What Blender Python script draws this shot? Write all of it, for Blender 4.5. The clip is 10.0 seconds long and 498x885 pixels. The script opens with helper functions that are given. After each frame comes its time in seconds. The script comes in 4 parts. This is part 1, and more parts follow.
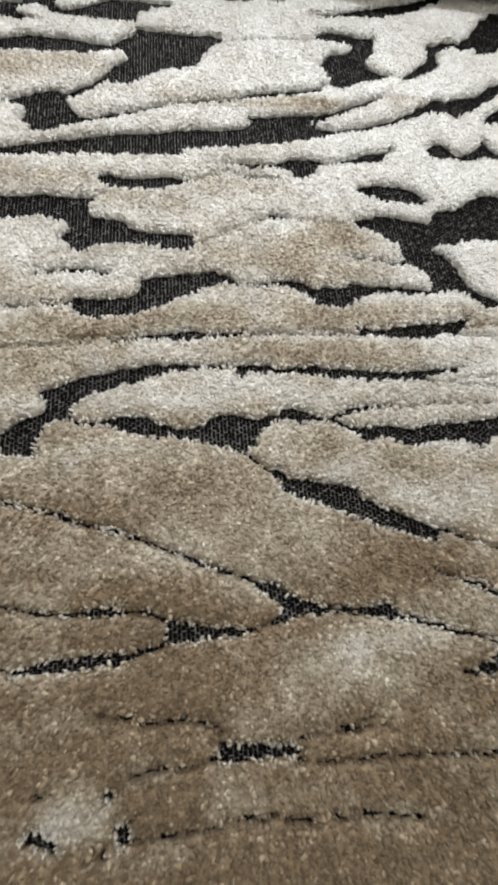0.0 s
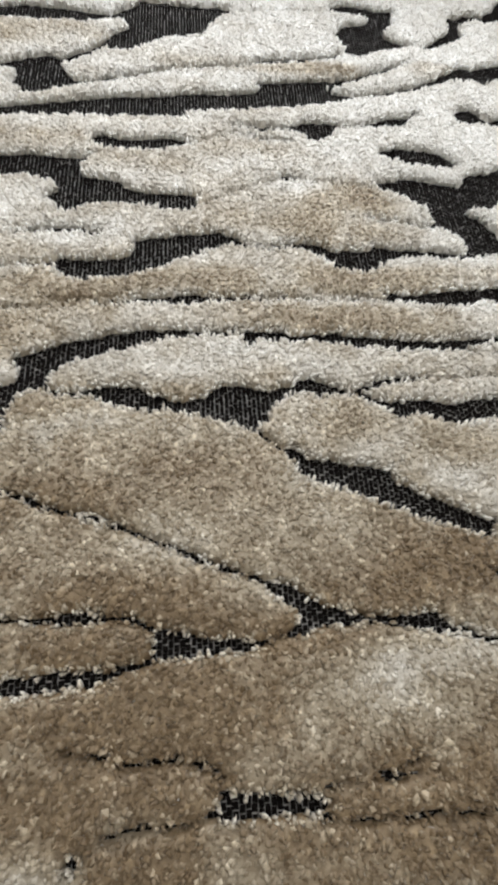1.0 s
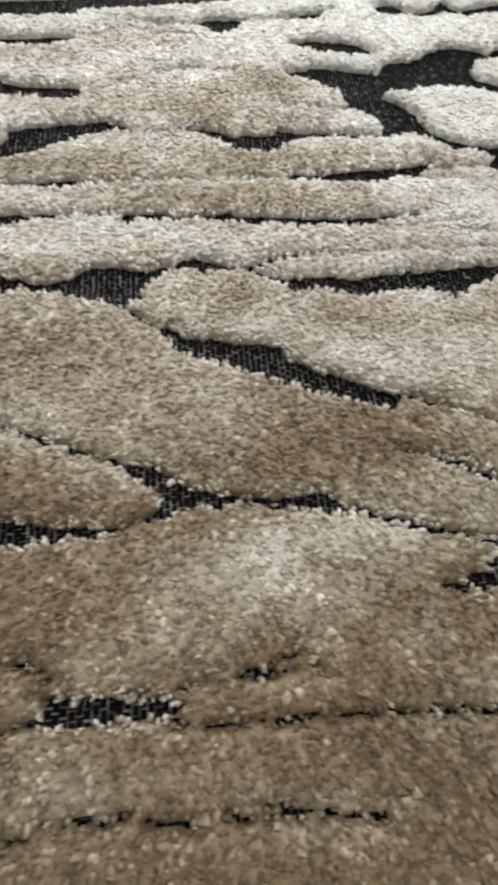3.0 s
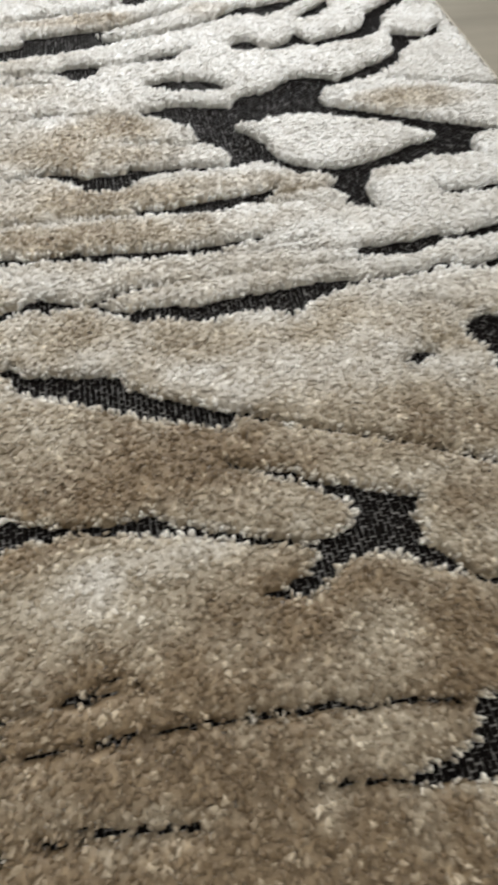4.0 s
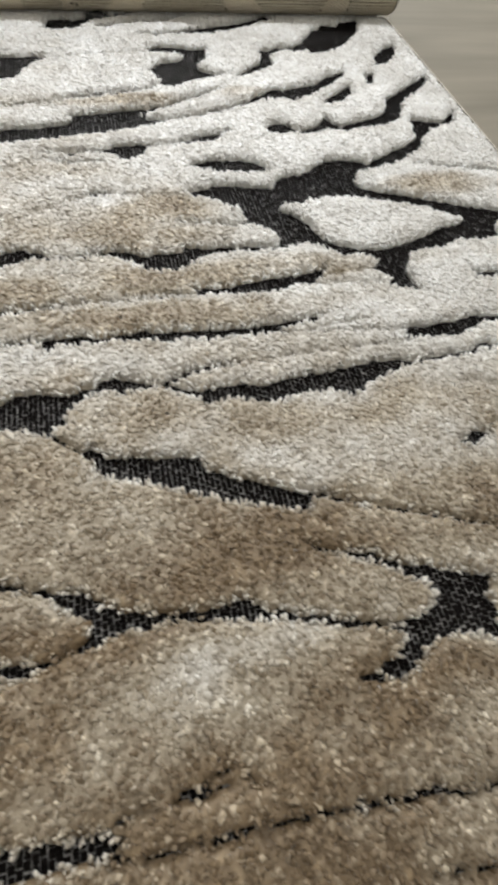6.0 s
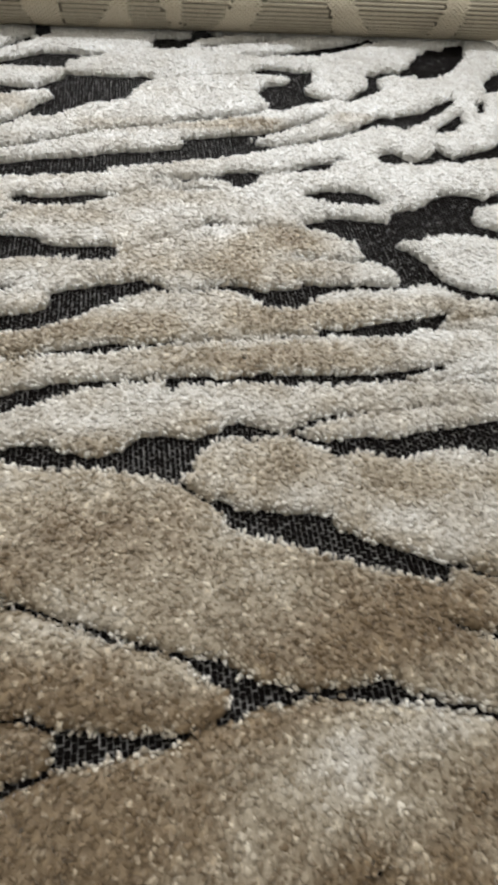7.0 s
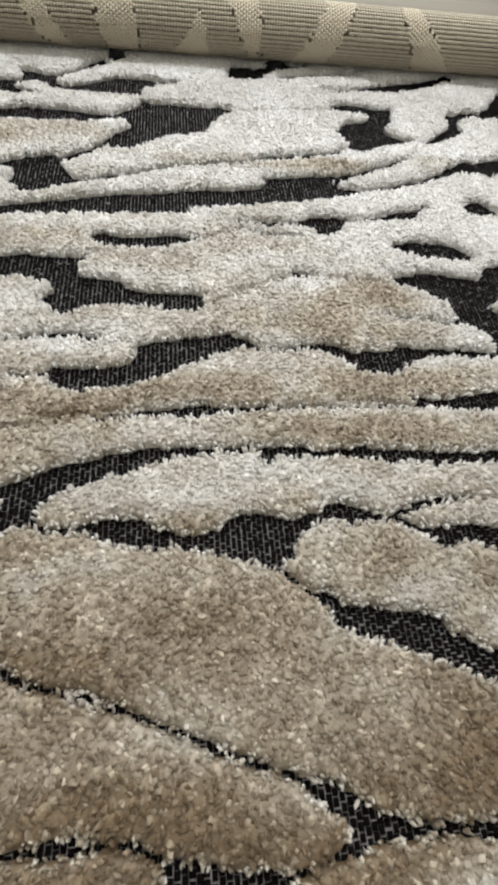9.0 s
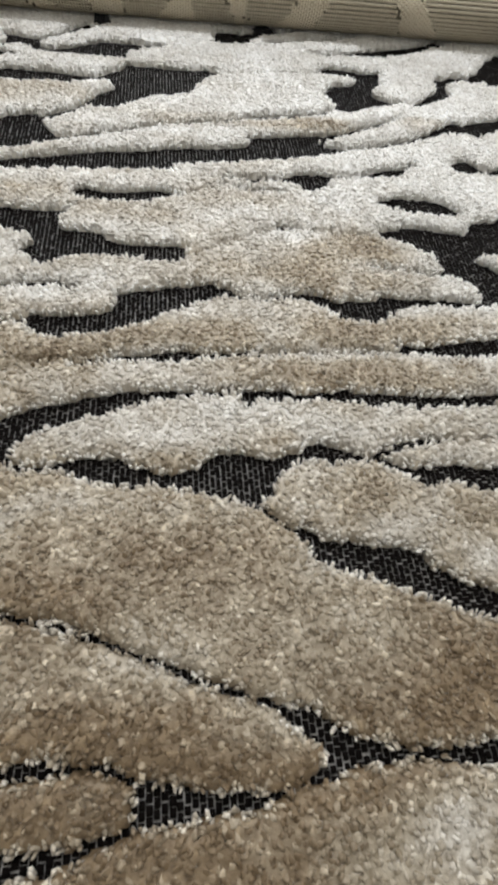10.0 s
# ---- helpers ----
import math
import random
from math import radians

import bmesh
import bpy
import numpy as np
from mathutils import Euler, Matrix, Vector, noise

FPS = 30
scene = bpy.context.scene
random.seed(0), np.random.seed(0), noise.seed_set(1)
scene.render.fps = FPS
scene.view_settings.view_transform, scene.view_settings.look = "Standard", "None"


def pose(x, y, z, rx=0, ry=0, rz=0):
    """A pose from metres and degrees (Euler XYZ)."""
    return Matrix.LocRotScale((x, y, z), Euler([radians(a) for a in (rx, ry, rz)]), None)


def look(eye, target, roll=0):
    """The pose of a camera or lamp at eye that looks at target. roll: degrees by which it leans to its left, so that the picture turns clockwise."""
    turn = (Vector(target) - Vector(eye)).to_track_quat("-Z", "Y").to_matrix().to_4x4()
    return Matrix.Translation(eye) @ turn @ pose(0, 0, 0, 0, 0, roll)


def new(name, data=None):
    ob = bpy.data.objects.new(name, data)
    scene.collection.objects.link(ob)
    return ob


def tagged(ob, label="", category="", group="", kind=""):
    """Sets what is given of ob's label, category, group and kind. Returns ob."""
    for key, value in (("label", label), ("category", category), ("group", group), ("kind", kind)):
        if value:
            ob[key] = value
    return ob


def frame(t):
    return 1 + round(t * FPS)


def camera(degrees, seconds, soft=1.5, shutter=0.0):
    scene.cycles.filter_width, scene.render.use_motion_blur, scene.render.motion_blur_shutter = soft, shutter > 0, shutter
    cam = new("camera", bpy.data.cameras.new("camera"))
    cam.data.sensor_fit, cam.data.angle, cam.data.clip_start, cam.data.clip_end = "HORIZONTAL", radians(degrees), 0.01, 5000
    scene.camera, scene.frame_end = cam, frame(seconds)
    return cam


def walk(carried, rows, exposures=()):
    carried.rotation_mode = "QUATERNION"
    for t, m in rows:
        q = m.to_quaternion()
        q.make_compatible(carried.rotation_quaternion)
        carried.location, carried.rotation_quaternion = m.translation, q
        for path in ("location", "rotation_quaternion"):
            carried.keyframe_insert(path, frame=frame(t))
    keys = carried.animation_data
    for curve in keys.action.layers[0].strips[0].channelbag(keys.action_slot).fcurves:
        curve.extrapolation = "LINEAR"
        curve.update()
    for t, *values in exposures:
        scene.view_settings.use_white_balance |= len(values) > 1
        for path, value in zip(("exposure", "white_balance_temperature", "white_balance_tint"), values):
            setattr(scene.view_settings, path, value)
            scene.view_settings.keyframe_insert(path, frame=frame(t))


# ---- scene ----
import collections

cam = camera(53.5, 10.0, soft=3.8, shutter=0.5)
PATH = [
    (0, (0.0002, -0.0012, 0.3543), (0.0399, 0.1009, 0.075), 18.14),
    (0.5, (0.0033, -0.0067, 0.3154), (0.0413, 0.1081, 0.0409), 15.34),
    (1, (0.0078, -0.0152, 0.2822), (0.0417, 0.1066, 0.0101), 12.84),
    (1.5, (0.0088, -0.0294, 0.2524), (0.0407, 0.096, -0.0183), 11.84),
    (2, (0.0169, -0.0451, 0.23), (0.0459, 0.0815, -0.0404), 10.75),
    (2.2, (0.0229, -0.052, 0.2235), (0.0543, 0.0758, -0.0461), 11.86),
    (3.3, (0.1068, -0.0747, 0.2202), (0.1382, 0.0541, -0.0489), 6.68),
    (3.5, (0.1208, -0.0762, 0.2221), (0.1555, 0.0539, -0.046), 6.73),
    (4, (0.1581, -0.0839, 0.235), (0.1978, 0.0516, -0.0296), 5.22),
    (4.5, (0.1817, -0.0927, 0.2495), (0.2338, 0.0472, -0.0108), 6.78),
    (5, (0.18, -0.0937, 0.2565), (0.2376, 0.0495, -0.0008), 7.06),
    (5.5, (0.148, -0.0756, 0.2566), (0.2065, 0.0685, 0.0001), 7.95),
    (6, (0.1046, -0.0516, 0.2573), (0.1616, 0.0946, 0.0016), 9.66),
    (6.2, (0.0931, -0.0435, 0.2582), (0.145, 0.105, 0.0028), 8.42),
    (7.5, (0.0248, 0.0165, 0.257), (0.0638, 0.1679, 0.0009), 9.54),
    (8, (0.0066, 0.0418, 0.2583), (0.0455, 0.1931, 0.0021), 10.38),
    (8.5, (-0.0007, 0.05, 0.265), (0.0376, 0.202, 0.0093), 10.34),
    (9, (-0.0017, 0.0438, 0.261), (0.0374, 0.1961, 0.0055), 10.79),
    (9.5, (0.0032, 0.0309, 0.2505), (0.0425, 0.1829, -0.0051), 10.91),
    (10, (0.0089, 0.0164, 0.2422), (0.0484, 0.1677, -0.0138), 10.63),
]
EXPOSURES = [(0.0, -0.22), (2.0, -0.09), (4.5, -0.06), (6.0, -0.14), (7.5, -0.24), (10.0, -0.25)]
walk(cam, [(t, look(eye, target, roll)) for t, eye, target, roll in PATH], EXPOSURES)

# ---- world and lamps ----
world = bpy.data.worlds.new("room_air")
scene.world = world
world.use_nodes = True
world.node_tree.nodes["Background"].inputs[0].default_value = (1.0, 0.98, 0.95, 1)
world.node_tree.nodes["Background"].inputs[1].default_value = 0.05


def area_lamp(name, eye, target, sx, sy, watts, colour):
    data = bpy.data.lights.new(name, "AREA")
    data.shape, data.size, data.size_y, data.energy, data.color = "RECTANGLE", sx, sy, watts, colour
    ob = new(name, data)
    ob.matrix_world = look(eye, target)
    return tagged(ob, kind="structure")


def spot_lamp(name, eye, target, angle, blend, watts, radius, colour):
    data = bpy.data.lights.new(name, "SPOT")
    data.spot_size, data.spot_blend, data.energy, data.shadow_soft_size, data.color = radians(angle), blend, watts, radius, colour
    ob = new(name, data)
    ob.matrix_world = look(eye, target)
    return tagged(ob, kind="structure")


# added unseen lamps: spot over the rug's far end, broad overhead fill
spot_lamp("added_far_spot", (0.22, 1.50, 2.40), (0.08, 0.86, 0.0), 44, 1.0, 255, 0.14, (0.97, 1.0, 1.05))
area_lamp("overhead_fill", (0.2, 0.5, 2.44), (0.2, 0.5, 0.0), 4.6, 4.6, 41, (1.0, 0.95, 0.87))
# unseen low fill added beyond the roll, to brighten rims facing away
area_lamp("far_side_fill", (0.4, 2.80, 1.05), (0.4, 0.0, 1.05), 2.1, 1.0, 62, (0.97, 0.99, 1.0))


# ---- materials ----
def material(name):
    m = bpy.data.materials.new(name)
    m.use_nodes = True
    nt = m.node_tree
    return m, nt, nt.nodes["Principled BSDF"], nt.nodes["Material Output"]


def node(nt, kind, **values):
    n = nt.nodes.new(kind)
    for key, value in values.items():
        n.inputs[key.replace("_", " ")].default_value = value
    return n


def ramp(nt, source, stops):
    r = nt.nodes.new("ShaderNodeValToRGB")
    while len(r.color_ramp.elements) < len(stops):
        r.color_ramp.elements.new(0.5)
    for e, (p, c) in zip(r.color_ramp.elements, stops):
        e.position, e.color = p, (*c, 1)
    nt.links.new(source, r.inputs[0])
    return r


def mixed(nt, a, b, factor, blend="MIX"):
    m = nt.nodes.new("ShaderNodeMix")
    m.data_type, m.blend_type = "RGBA", blend
    for socket, value in ((m.inputs[0], factor), (m.inputs[6], a), (m.inputs[7], b)):
        if isinstance(value, bpy.types.NodeSocket):
            nt.links.new(value, socket)
        else:
            socket.default_value = value
    return m.outputs[2]


def coords(nt, scale=(1, 1, 1)):
    c = nt.nodes.new("ShaderNodeTexCoord")
    m = nt.nodes.new("ShaderNodeMapping")
    m.inputs["Scale"].default_value = scale
    nt.links.new(c.outputs["Object"], m.inputs[0])
    return m.outputs[0]


def noise_of(nt, vector, scale, detail=3.0, rough=0.55):
    n = node(nt, "ShaderNodeTexNoise", Scale=scale, Detail=detail, Roughness=rough)
    nt.links.new(vector, n.inputs["Vector"])
    return n.outputs[0]


def bump(nt, height, strength, distance, bsdf):
    b = node(nt, "ShaderNodeBump", Strength=strength, Distance=distance)
    nt.links.new(height, b.inputs["Height"])
    nt.links.new(b.outputs[0], bsdf.inputs["Normal"])


def pile_material(name):
    """Glossy cut-pile yarn: cream and beige with shade mixed in (point attribute), a little different from tuft to
    tuft.
    """
    m, nt, p, out = material(name)
    v = coords(nt)
    dye_and_shade = nt.nodes.new("ShaderNodeAttribute")
    dye_and_shade.attribute_name = "dye_and_shade"
    fine = noise_of(nt, v, 520, 2, 0.6)
    broad = noise_of(nt, v, 24, 3)
    base = ramp(nt, dye_and_shade.outputs["Fac"], [(0.0, (0.87, 0.875, 0.865)), (0.5, (0.54, 0.48, 0.385)), (1.0, (0.295, 0.22, 0.138))]).outputs[0]
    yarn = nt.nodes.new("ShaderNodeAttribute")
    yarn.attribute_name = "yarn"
    base = mixed(nt, base, ramp(nt, yarn.outputs["Fac"], [(0.0, (0.66, 0.625, 0.57)), (0.45, (0.93, 0.92, 0.90)), (0.80, (1.13, 1.14, 1.15)), (1.0, (1.60, 1.63, 1.65))]).outputs[0], ramp(nt, dye_and_shade.outputs["Fac"], [(0.0, (0.42, 0.42, 0.42)), (0.6, (1, 1, 1))]).outputs[0], "MULTIPLY")
    base = mixed(nt, base, ramp(nt, broad, [(0.3, (0.88, 0.86, 0.83)), (0.7, (1.1, 1.1, 1.1))]).outputs[0], 1.0, "MULTIPLY")
    base = mixed(nt, base, ramp(nt, fine, [(0.3, (0.88, 0.86, 0.83)), (0.52, (0.99, 0.98, 0.97)), (0.72, (1.1, 1.1, 1.1))]).outputs[0], 1.0, "MULTIPLY")
    nt.links.new(base, p.inputs["Base Color"])
    p.inputs["Roughness"].default_value = 0.42
    p.inputs["Specular IOR Level"].default_value = 0.5
    p.inputs["Sheen Weight"].default_value = 1.0
    p.inputs["Sheen Roughness"].default_value = 0.3
    p.inputs["Sheen Tint"].default_value = (1, 0.98, 0.95, 1)
    bump(nt, noise_of(nt, coords(nt, (1, 1, 0.35)), 800, 3), 0.6, 0.001, p)
    through_light = nt.nodes.new("ShaderNodeBsdfTranslucent")
    nt.links.new(base, through_light.inputs["Color"])
    mix = node(nt, "ShaderNodeMixShader", Fac=0.25)
    nt.links.new(p.outputs[0], mix.inputs[1])
    nt.links.new(through_light.outputs[0], mix.inputs[2])
    nt.links.new(mix.outputs[0], out.inputs["Surface"])
    return m


def yarn_material(name, dark, light, rough, scale=900, gloss=0.25):
    m, nt, p, out = material(name)
    v = coords(nt)
    n = noise_of(nt, v, scale, 2)
    nt.links.new(ramp(nt, n, [(0.3, dark), (0.7, light)]).outputs[0], p.inputs["Base Color"])
    p.inputs["Roughness"].default_value = rough
    p.inputs["Specular IOR Level"].default_value = gloss
    bump(nt, noise_of(nt, v, scale * 3, 1), 0.4, 0.0003, p)
    return m


def floor_material():
    m, nt, p, out = material("grey_oak_laminate")
    v = coords(nt, (1.2, 14, 1))
    grain = noise_of(nt, v, 2.2, 5, 0.6)
    broad = noise_of(nt, coords(nt, (1.5, 5, 1)), 2.0, 2)
    c = ramp(nt, grain, [(0.3, (0.175, 0.157, 0.122)), (0.72, (0.225, 0.203, 0.16))]).outputs[0]
    c = mixed(nt, c, ramp(nt, broad, [(0.35, (0.85, 0.85, 0.85)), (0.65, (1.1, 1.1, 1.1))]).outputs[0], 1.0, "MULTIPLY")
    nt.links.new(c, p.inputs["Base Color"])
    p.inputs["Roughness"].default_value = 0.75
    p.inputs["Specular IOR Level"].default_value = 0.2
    bump(nt, grain, 0.1, 0.001, p)
    return m


def plain_material(name, a, b, rough=0.8):
    m, nt, p, out = material(name)
    v = coords(nt)
    nt.links.new(ramp(nt, noise_of(nt, v, 3, 4), [(0.3, a), (0.7, b)]).outputs[0], p.inputs["Base Color"])
    p.inputs["Roughness"].default_value = rough
    bump(nt, noise_of(nt, v, 180, 2), 0.15, 0.001, p)
    return m


PILE = pile_material("cream_pile_yarn")
FLOAT = yarn_material("black_ground_yarn", (0.0035, 0.0028, 0.0026), (0.008, 0.0065, 0.006), 0.9, 900, 0.06)
THREAD = yarn_material("grey_binding_thread", (0.04, 0.038, 0.036), (0.33, 0.32, 0.31), 0.8, 260)
BACK_FLOAT = yarn_material("beige_jute_yarn", (0.36, 0.315, 0.235), (0.50, 0.45, 0.35), 0.85)
BACK_CREAM = yarn_material("cream_back_yarn", (0.46, 0.405, 0.305), (0.60, 0.535, 0.415), 0.85)
BACK_DARK = yarn_material("brown_back_warp", (0.12, 0.105, 0.08), (0.20, 0.175, 0.135), 0.9)
BINDING = yarn_material("cream_edge_binding", (0.62, 0.57, 0.48), (0.78, 0.74, 0.66), 0.7)
FLOOR = floor_material()
WALL = plain_material("off_white_wall_paint", (0.66, 0.65, 0.62), (0.72, 0.71, 0.68))
CEILING = plain_material("white_ceiling_paint", (0.74, 0.74, 0.73), (0.8, 0.8, 0.79))

# ---- helpers for meshes ----
def mesh_from(name, verts, faces, mat, smooth=False):
    """verts: (n, 3); faces: (m, 3 or 4)."""
    verts, faces = np.asarray(verts, np.float32), np.asarray(faces, np.int32)
    me = bpy.data.meshes.new(name)
    k = faces.shape[1]
    me.vertices.add(len(verts))
    me.vertices.foreach_set("co", verts.ravel())
    me.loops.add(faces.size)
    me.loops.foreach_set("vertex_index", faces.ravel())
    me.polygons.add(len(faces))
    me.polygons.foreach_set("loop_start", np.arange(0, faces.size, k, dtype=np.int32))
    me.update(calc_edges=True)
    me.polygons.foreach_set("use_smooth", np.full(len(faces), smooth))
    me.materials.append(mat)
    me.update()
    return me


def part(name, me, parent, label="", kind=""):
    ob = new(name, me)
    ob.parent = parent
    return tagged(ob, label, kind=kind)


def box_mesh(name, lo, hi, mat, bevel=0.0):
    bm = bmesh.new()
    bmesh.ops.create_cube(bm, size=1)
    for v in bm.verts:
        v.co = [lo[i] + (v.co[i] + 0.5) * (hi[i] - lo[i]) for i in range(3)]
    if bevel:
        bmesh.ops.bevel(bm, geom=bm.edges[:], offset=bevel, segments=2, affect="EDGES")
    me = bpy.data.meshes.new(name)
    bm.to_mesh(me)
    bm.free()
    me.materials.append(mat)
    return me


# ---- the room ----
FLOOR_Z = -0.0042


def structure(name, lo, hi, mat, label, category):
    return tagged(new(name, box_mesh(name, lo, hi, mat)), label, category, kind="structure")


structure("floor", (-2.2, -2.2, FLOOR_Z - 0.05), (2.8, 2.8, FLOOR_Z), FLOOR, "grey-beige wood-grain laminate floor under the rug", "floor")
structure("wall_south", (-2.2, -2.3, FLOOR_Z), (2.8, -2.2, 2.5), WALL, "plain off-white painted wall of the room", "wall")
structure("wall_west", (-2.3, -2.3, FLOOR_Z), (-2.2, 2.9, 2.5), WALL, "plain off-white painted wall of the room", "wall")
structure("wall_east", (2.8, -2.3, FLOOR_Z), (2.9, 2.9, 2.5), WALL, "plain off-white painted wall of the room", "wall")


def wall_with_opening(name, x0, x1, y0, y1, z1, opening, mat, label):
    """A wall along x with one opening (x, z from, x, z to) cut through it."""
    ox0, oz0, ox1, oz1 = opening
    bm = bmesh.new()
    for lo, hi in (((x0, y0, FLOOR_Z), (ox0, y1, z1)), ((ox1, y0, FLOOR_Z), (x1, y1, z1)), ((ox0, y0, FLOOR_Z), (ox1, y1, oz0)), ((ox0, y0, oz1), (ox1, y1, z1))):
        made = bmesh.ops.create_cube(bm, size=1)["verts"]
        for v in made:
            v.co = [lo[i] + (v.co[i] + 0.5) * (hi[i] - lo[i]) for i in range(3)]
    me = bpy.data.meshes.new(name)
    bm.to_mesh(me)
    bm.free()
    me.materials.append(mat)
    return tagged(new(name, me), label, "wall", kind="structure")


# opening is added, out of view, only to hold the low far-side lamp
wall_with_opening("wall_north", -2.2, 2.8, 2.8, 2.9, 2.5, (-0.7, 0.5, 1.5, 1.6), WALL, "off-white painted wall with an opening added for the far fill lamp")
structure("ceiling", (-2.3, -2.3, 2.5), (2.9, 2.9, 2.6), CEILING, "plain white painted ceiling", "ceiling")

# ---- the rug: pattern of grooves, in millimetres ----
GROOVES = []


def groove(far, near):
    """A parting in the pile: x, y along its far edge and along its near edge."""
    GROOVES.append(far + near[::-1])


groove(((-159.0, 653.0), (-144.0, 649.0), (-121.0, 644.0), (-105.0, 654.0), (-89.0, 676.0), (-76.0, 689.0)), ((-151.0, 625.0), (-129.0, 623.0), (-126.0, 631.0), (-117.0, 638.0), (-101.0, 650.0), (-88.0, 661.0), (-72.0, 670.0)))
groove(((-211.9, 628.0), (-174.0, 630.0), (-155.0, 631.0)), ((-208.9, 618.0), (-171.0, 620.0), (-152.0, 621.0)))
groove(((-210.0, 617.0), (-172.0, 617.0), (-162.0, 617.0), (-138.0, 604.0)), ((-205.3, 608.5), (-168.0, 601.0), (-158.0, 599.0), (-137.0, 601.0)))
groove(((-72.0, 719.0), (-55.0, 722.0)), ((-72.0, 687.0), (-65.0, 678.0), (-57.0, 684.0), (-53.0, 690.0)))
groove(((-130.0, 633.0), (-108.0, 623.0), (-90.0, 632.0), (-73.0, 642.0), (-59.0, 649.0), (-36.0, 649.0), (-18.0, 646.0), (3.0, 647.0)), ((-124.0, 615.0), (-106.0, 611.0), (-87.0, 611.0), (-62.0, 609.0), (-37.0, 609.0), (-35.0, 619.0), (-33.0, 627.0), (-15.0, 634.0), (3.0, 640.0)))
groove(((59.0, 692.0), (77.0, 694.0), (90.0, 691.0), (101.0, 696.0), (107.0, 718.0), (120.0, 722.0), (130.0, 703.0), (151.0, 707.0)), ((57.0, 658.0), (80.0, 660.0), (94.0, 662.0), (97.0, 670.0), (106.0, 680.0), (114.0, 685.0), (128.0, 690.0), (149.0, 697.0)))
groove(((113.0, 670.0), (160.0, 681.0), (202.0, 693.0), (218.0, 701.0)), ((112.0, 664.0), (158.0, 675.0), (201.0, 687.0), (216.0, 695.0)))
groove(((157.0, 647.0), (181.0, 652.0), (217.0, 665.0), (254.0, 677.0), (285.0, 687.0), (309.0, 698.0), (324.0, 709.0), (331.0, 702.0)), ((157.0, 646.0), (179.0, 645.0), (212.0, 649.0), (246.0, 652.0), (268.0, 659.0), (284.0, 666.0), (301.0, 677.0), (315.0, 688.0), (326.0, 690.0)))
groove(((162.0, 612.0), (176.0, 622.0), (201.0, 621.0), (213.0, 615.0), (231.0, 617.0)), ((162.0, 603.0), (171.0, 602.0), (193.0, 602.0), (201.0, 596.0), (204.0, 587.0), (224.0, 589.0)))
groove(((165.0, 572.0), (176.0, 583.0), (194.0, 587.0), (205.0, 593.0), (211.0, 608.0), (232.0, 612.0), (225.0, 598.0), (226.0, 589.0), (213.0, 574.0), (214.0, 566.0), (224.0, 559.0), (243.0, 554.0)), ((162.0, 555.0), (168.0, 542.0), (169.0, 528.0), (182.0, 525.0), (194.0, 534.0), (212.0, 542.0), (231.0, 546.0), (242.0, 551.0)))
groove(((253.0, 550.0), (270.0, 566.0), (286.0, 579.0), (291.0, 597.0), (294.0, 614.0), (304.0, 612.0), (316.0, 620.0), (339.0, 620.0)), ((251.0, 542.0), (266.0, 550.0), (277.0, 557.0), (288.0, 562.0), (304.0, 577.0), (300.0, 585.0), (304.0, 597.0), (319.0, 607.0), (334.0, 610.0)))
groove(((338.0, 623.0), (353.0, 633.0), (366.0, 653.0), (374.0, 667.0), (381.0, 671.0), (414.0, 684.3)), ((330.0, 602.0), (342.0, 604.0), (357.0, 614.0), (388.6, 627.3)))
groove(((-108.0, 493.0), (-87.0, 506.0), (-73.0, 517.0), (-57.0, 541.0), (-38.0, 556.0), (-38.0, 568.0), (-35.0, 593.0), (-34.0, 601.0), (-6.0, 600.0), (19.0, 597.0), (42.0, 600.0), (57.0, 596.0)), ((-108.0, 482.0), (-91.0, 493.0), (-77.0, 503.0), (-68.0, 515.0), (-43.0, 512.0), (-27.0, 523.0), (-12.0, 536.0), (9.0, 540.0), (25.0, 547.0), (33.0, 562.0), (41.0, 576.0), (57.0, 590.0)))
groove(((-201.3, 558.7), (-166.0, 572.0), (-146.0, 580.0), (-125.0, 579.0), (-104.0, 578.0), (-83.0, 574.0), (-61.0, 572.0), (-48.0, 584.0), (-34.0, 595.0)), ((-198.3, 542.5), (-161.0, 550.0), (-141.0, 554.0), (-124.0, 552.0), (-101.0, 556.0), (-86.0, 553.0), (-60.0, 563.0), (-47.0, 561.0), (-38.0, 554.0), (-32.0, 554.0)))
groove(((-185.3, 471.7), (-151.0, 485.0), (-130.0, 495.0), (-109.0, 500.0), (-111.0, 491.0), (-98.0, 478.0), (-86.0, 457.0)), ((-183.6, 489.3), (-149.0, 476.0), (-138.0, 471.0), (-137.0, 464.0), (-143.0, 457.0), (-139.0, 453.0), (-133.0, 450.0), (-134.0, 441.0), (-118.0, 443.0), (-101.0, 449.0), (-86.0, 456.0)))
groove(((-87.0, 465.0), (-75.0, 464.0), (-56.0, 473.0), (-37.0, 477.0), (-22.0, 483.0), (3.0, 491.0), (34.0, 498.0), (55.0, 500.0), (83.0, 512.0), (110.0, 517.0), (133.0, 521.0), (160.0, 527.0)), ((-86.0, 457.0), (-74.0, 459.0), (-56.0, 466.0), (-37.0, 472.0), (-22.0, 478.0), (3.0, 488.0), (33.0, 492.0), (54.0, 497.0), (81.0, 502.0), (109.0, 509.0), (132.0, 513.0), (158.0, 521.0)))
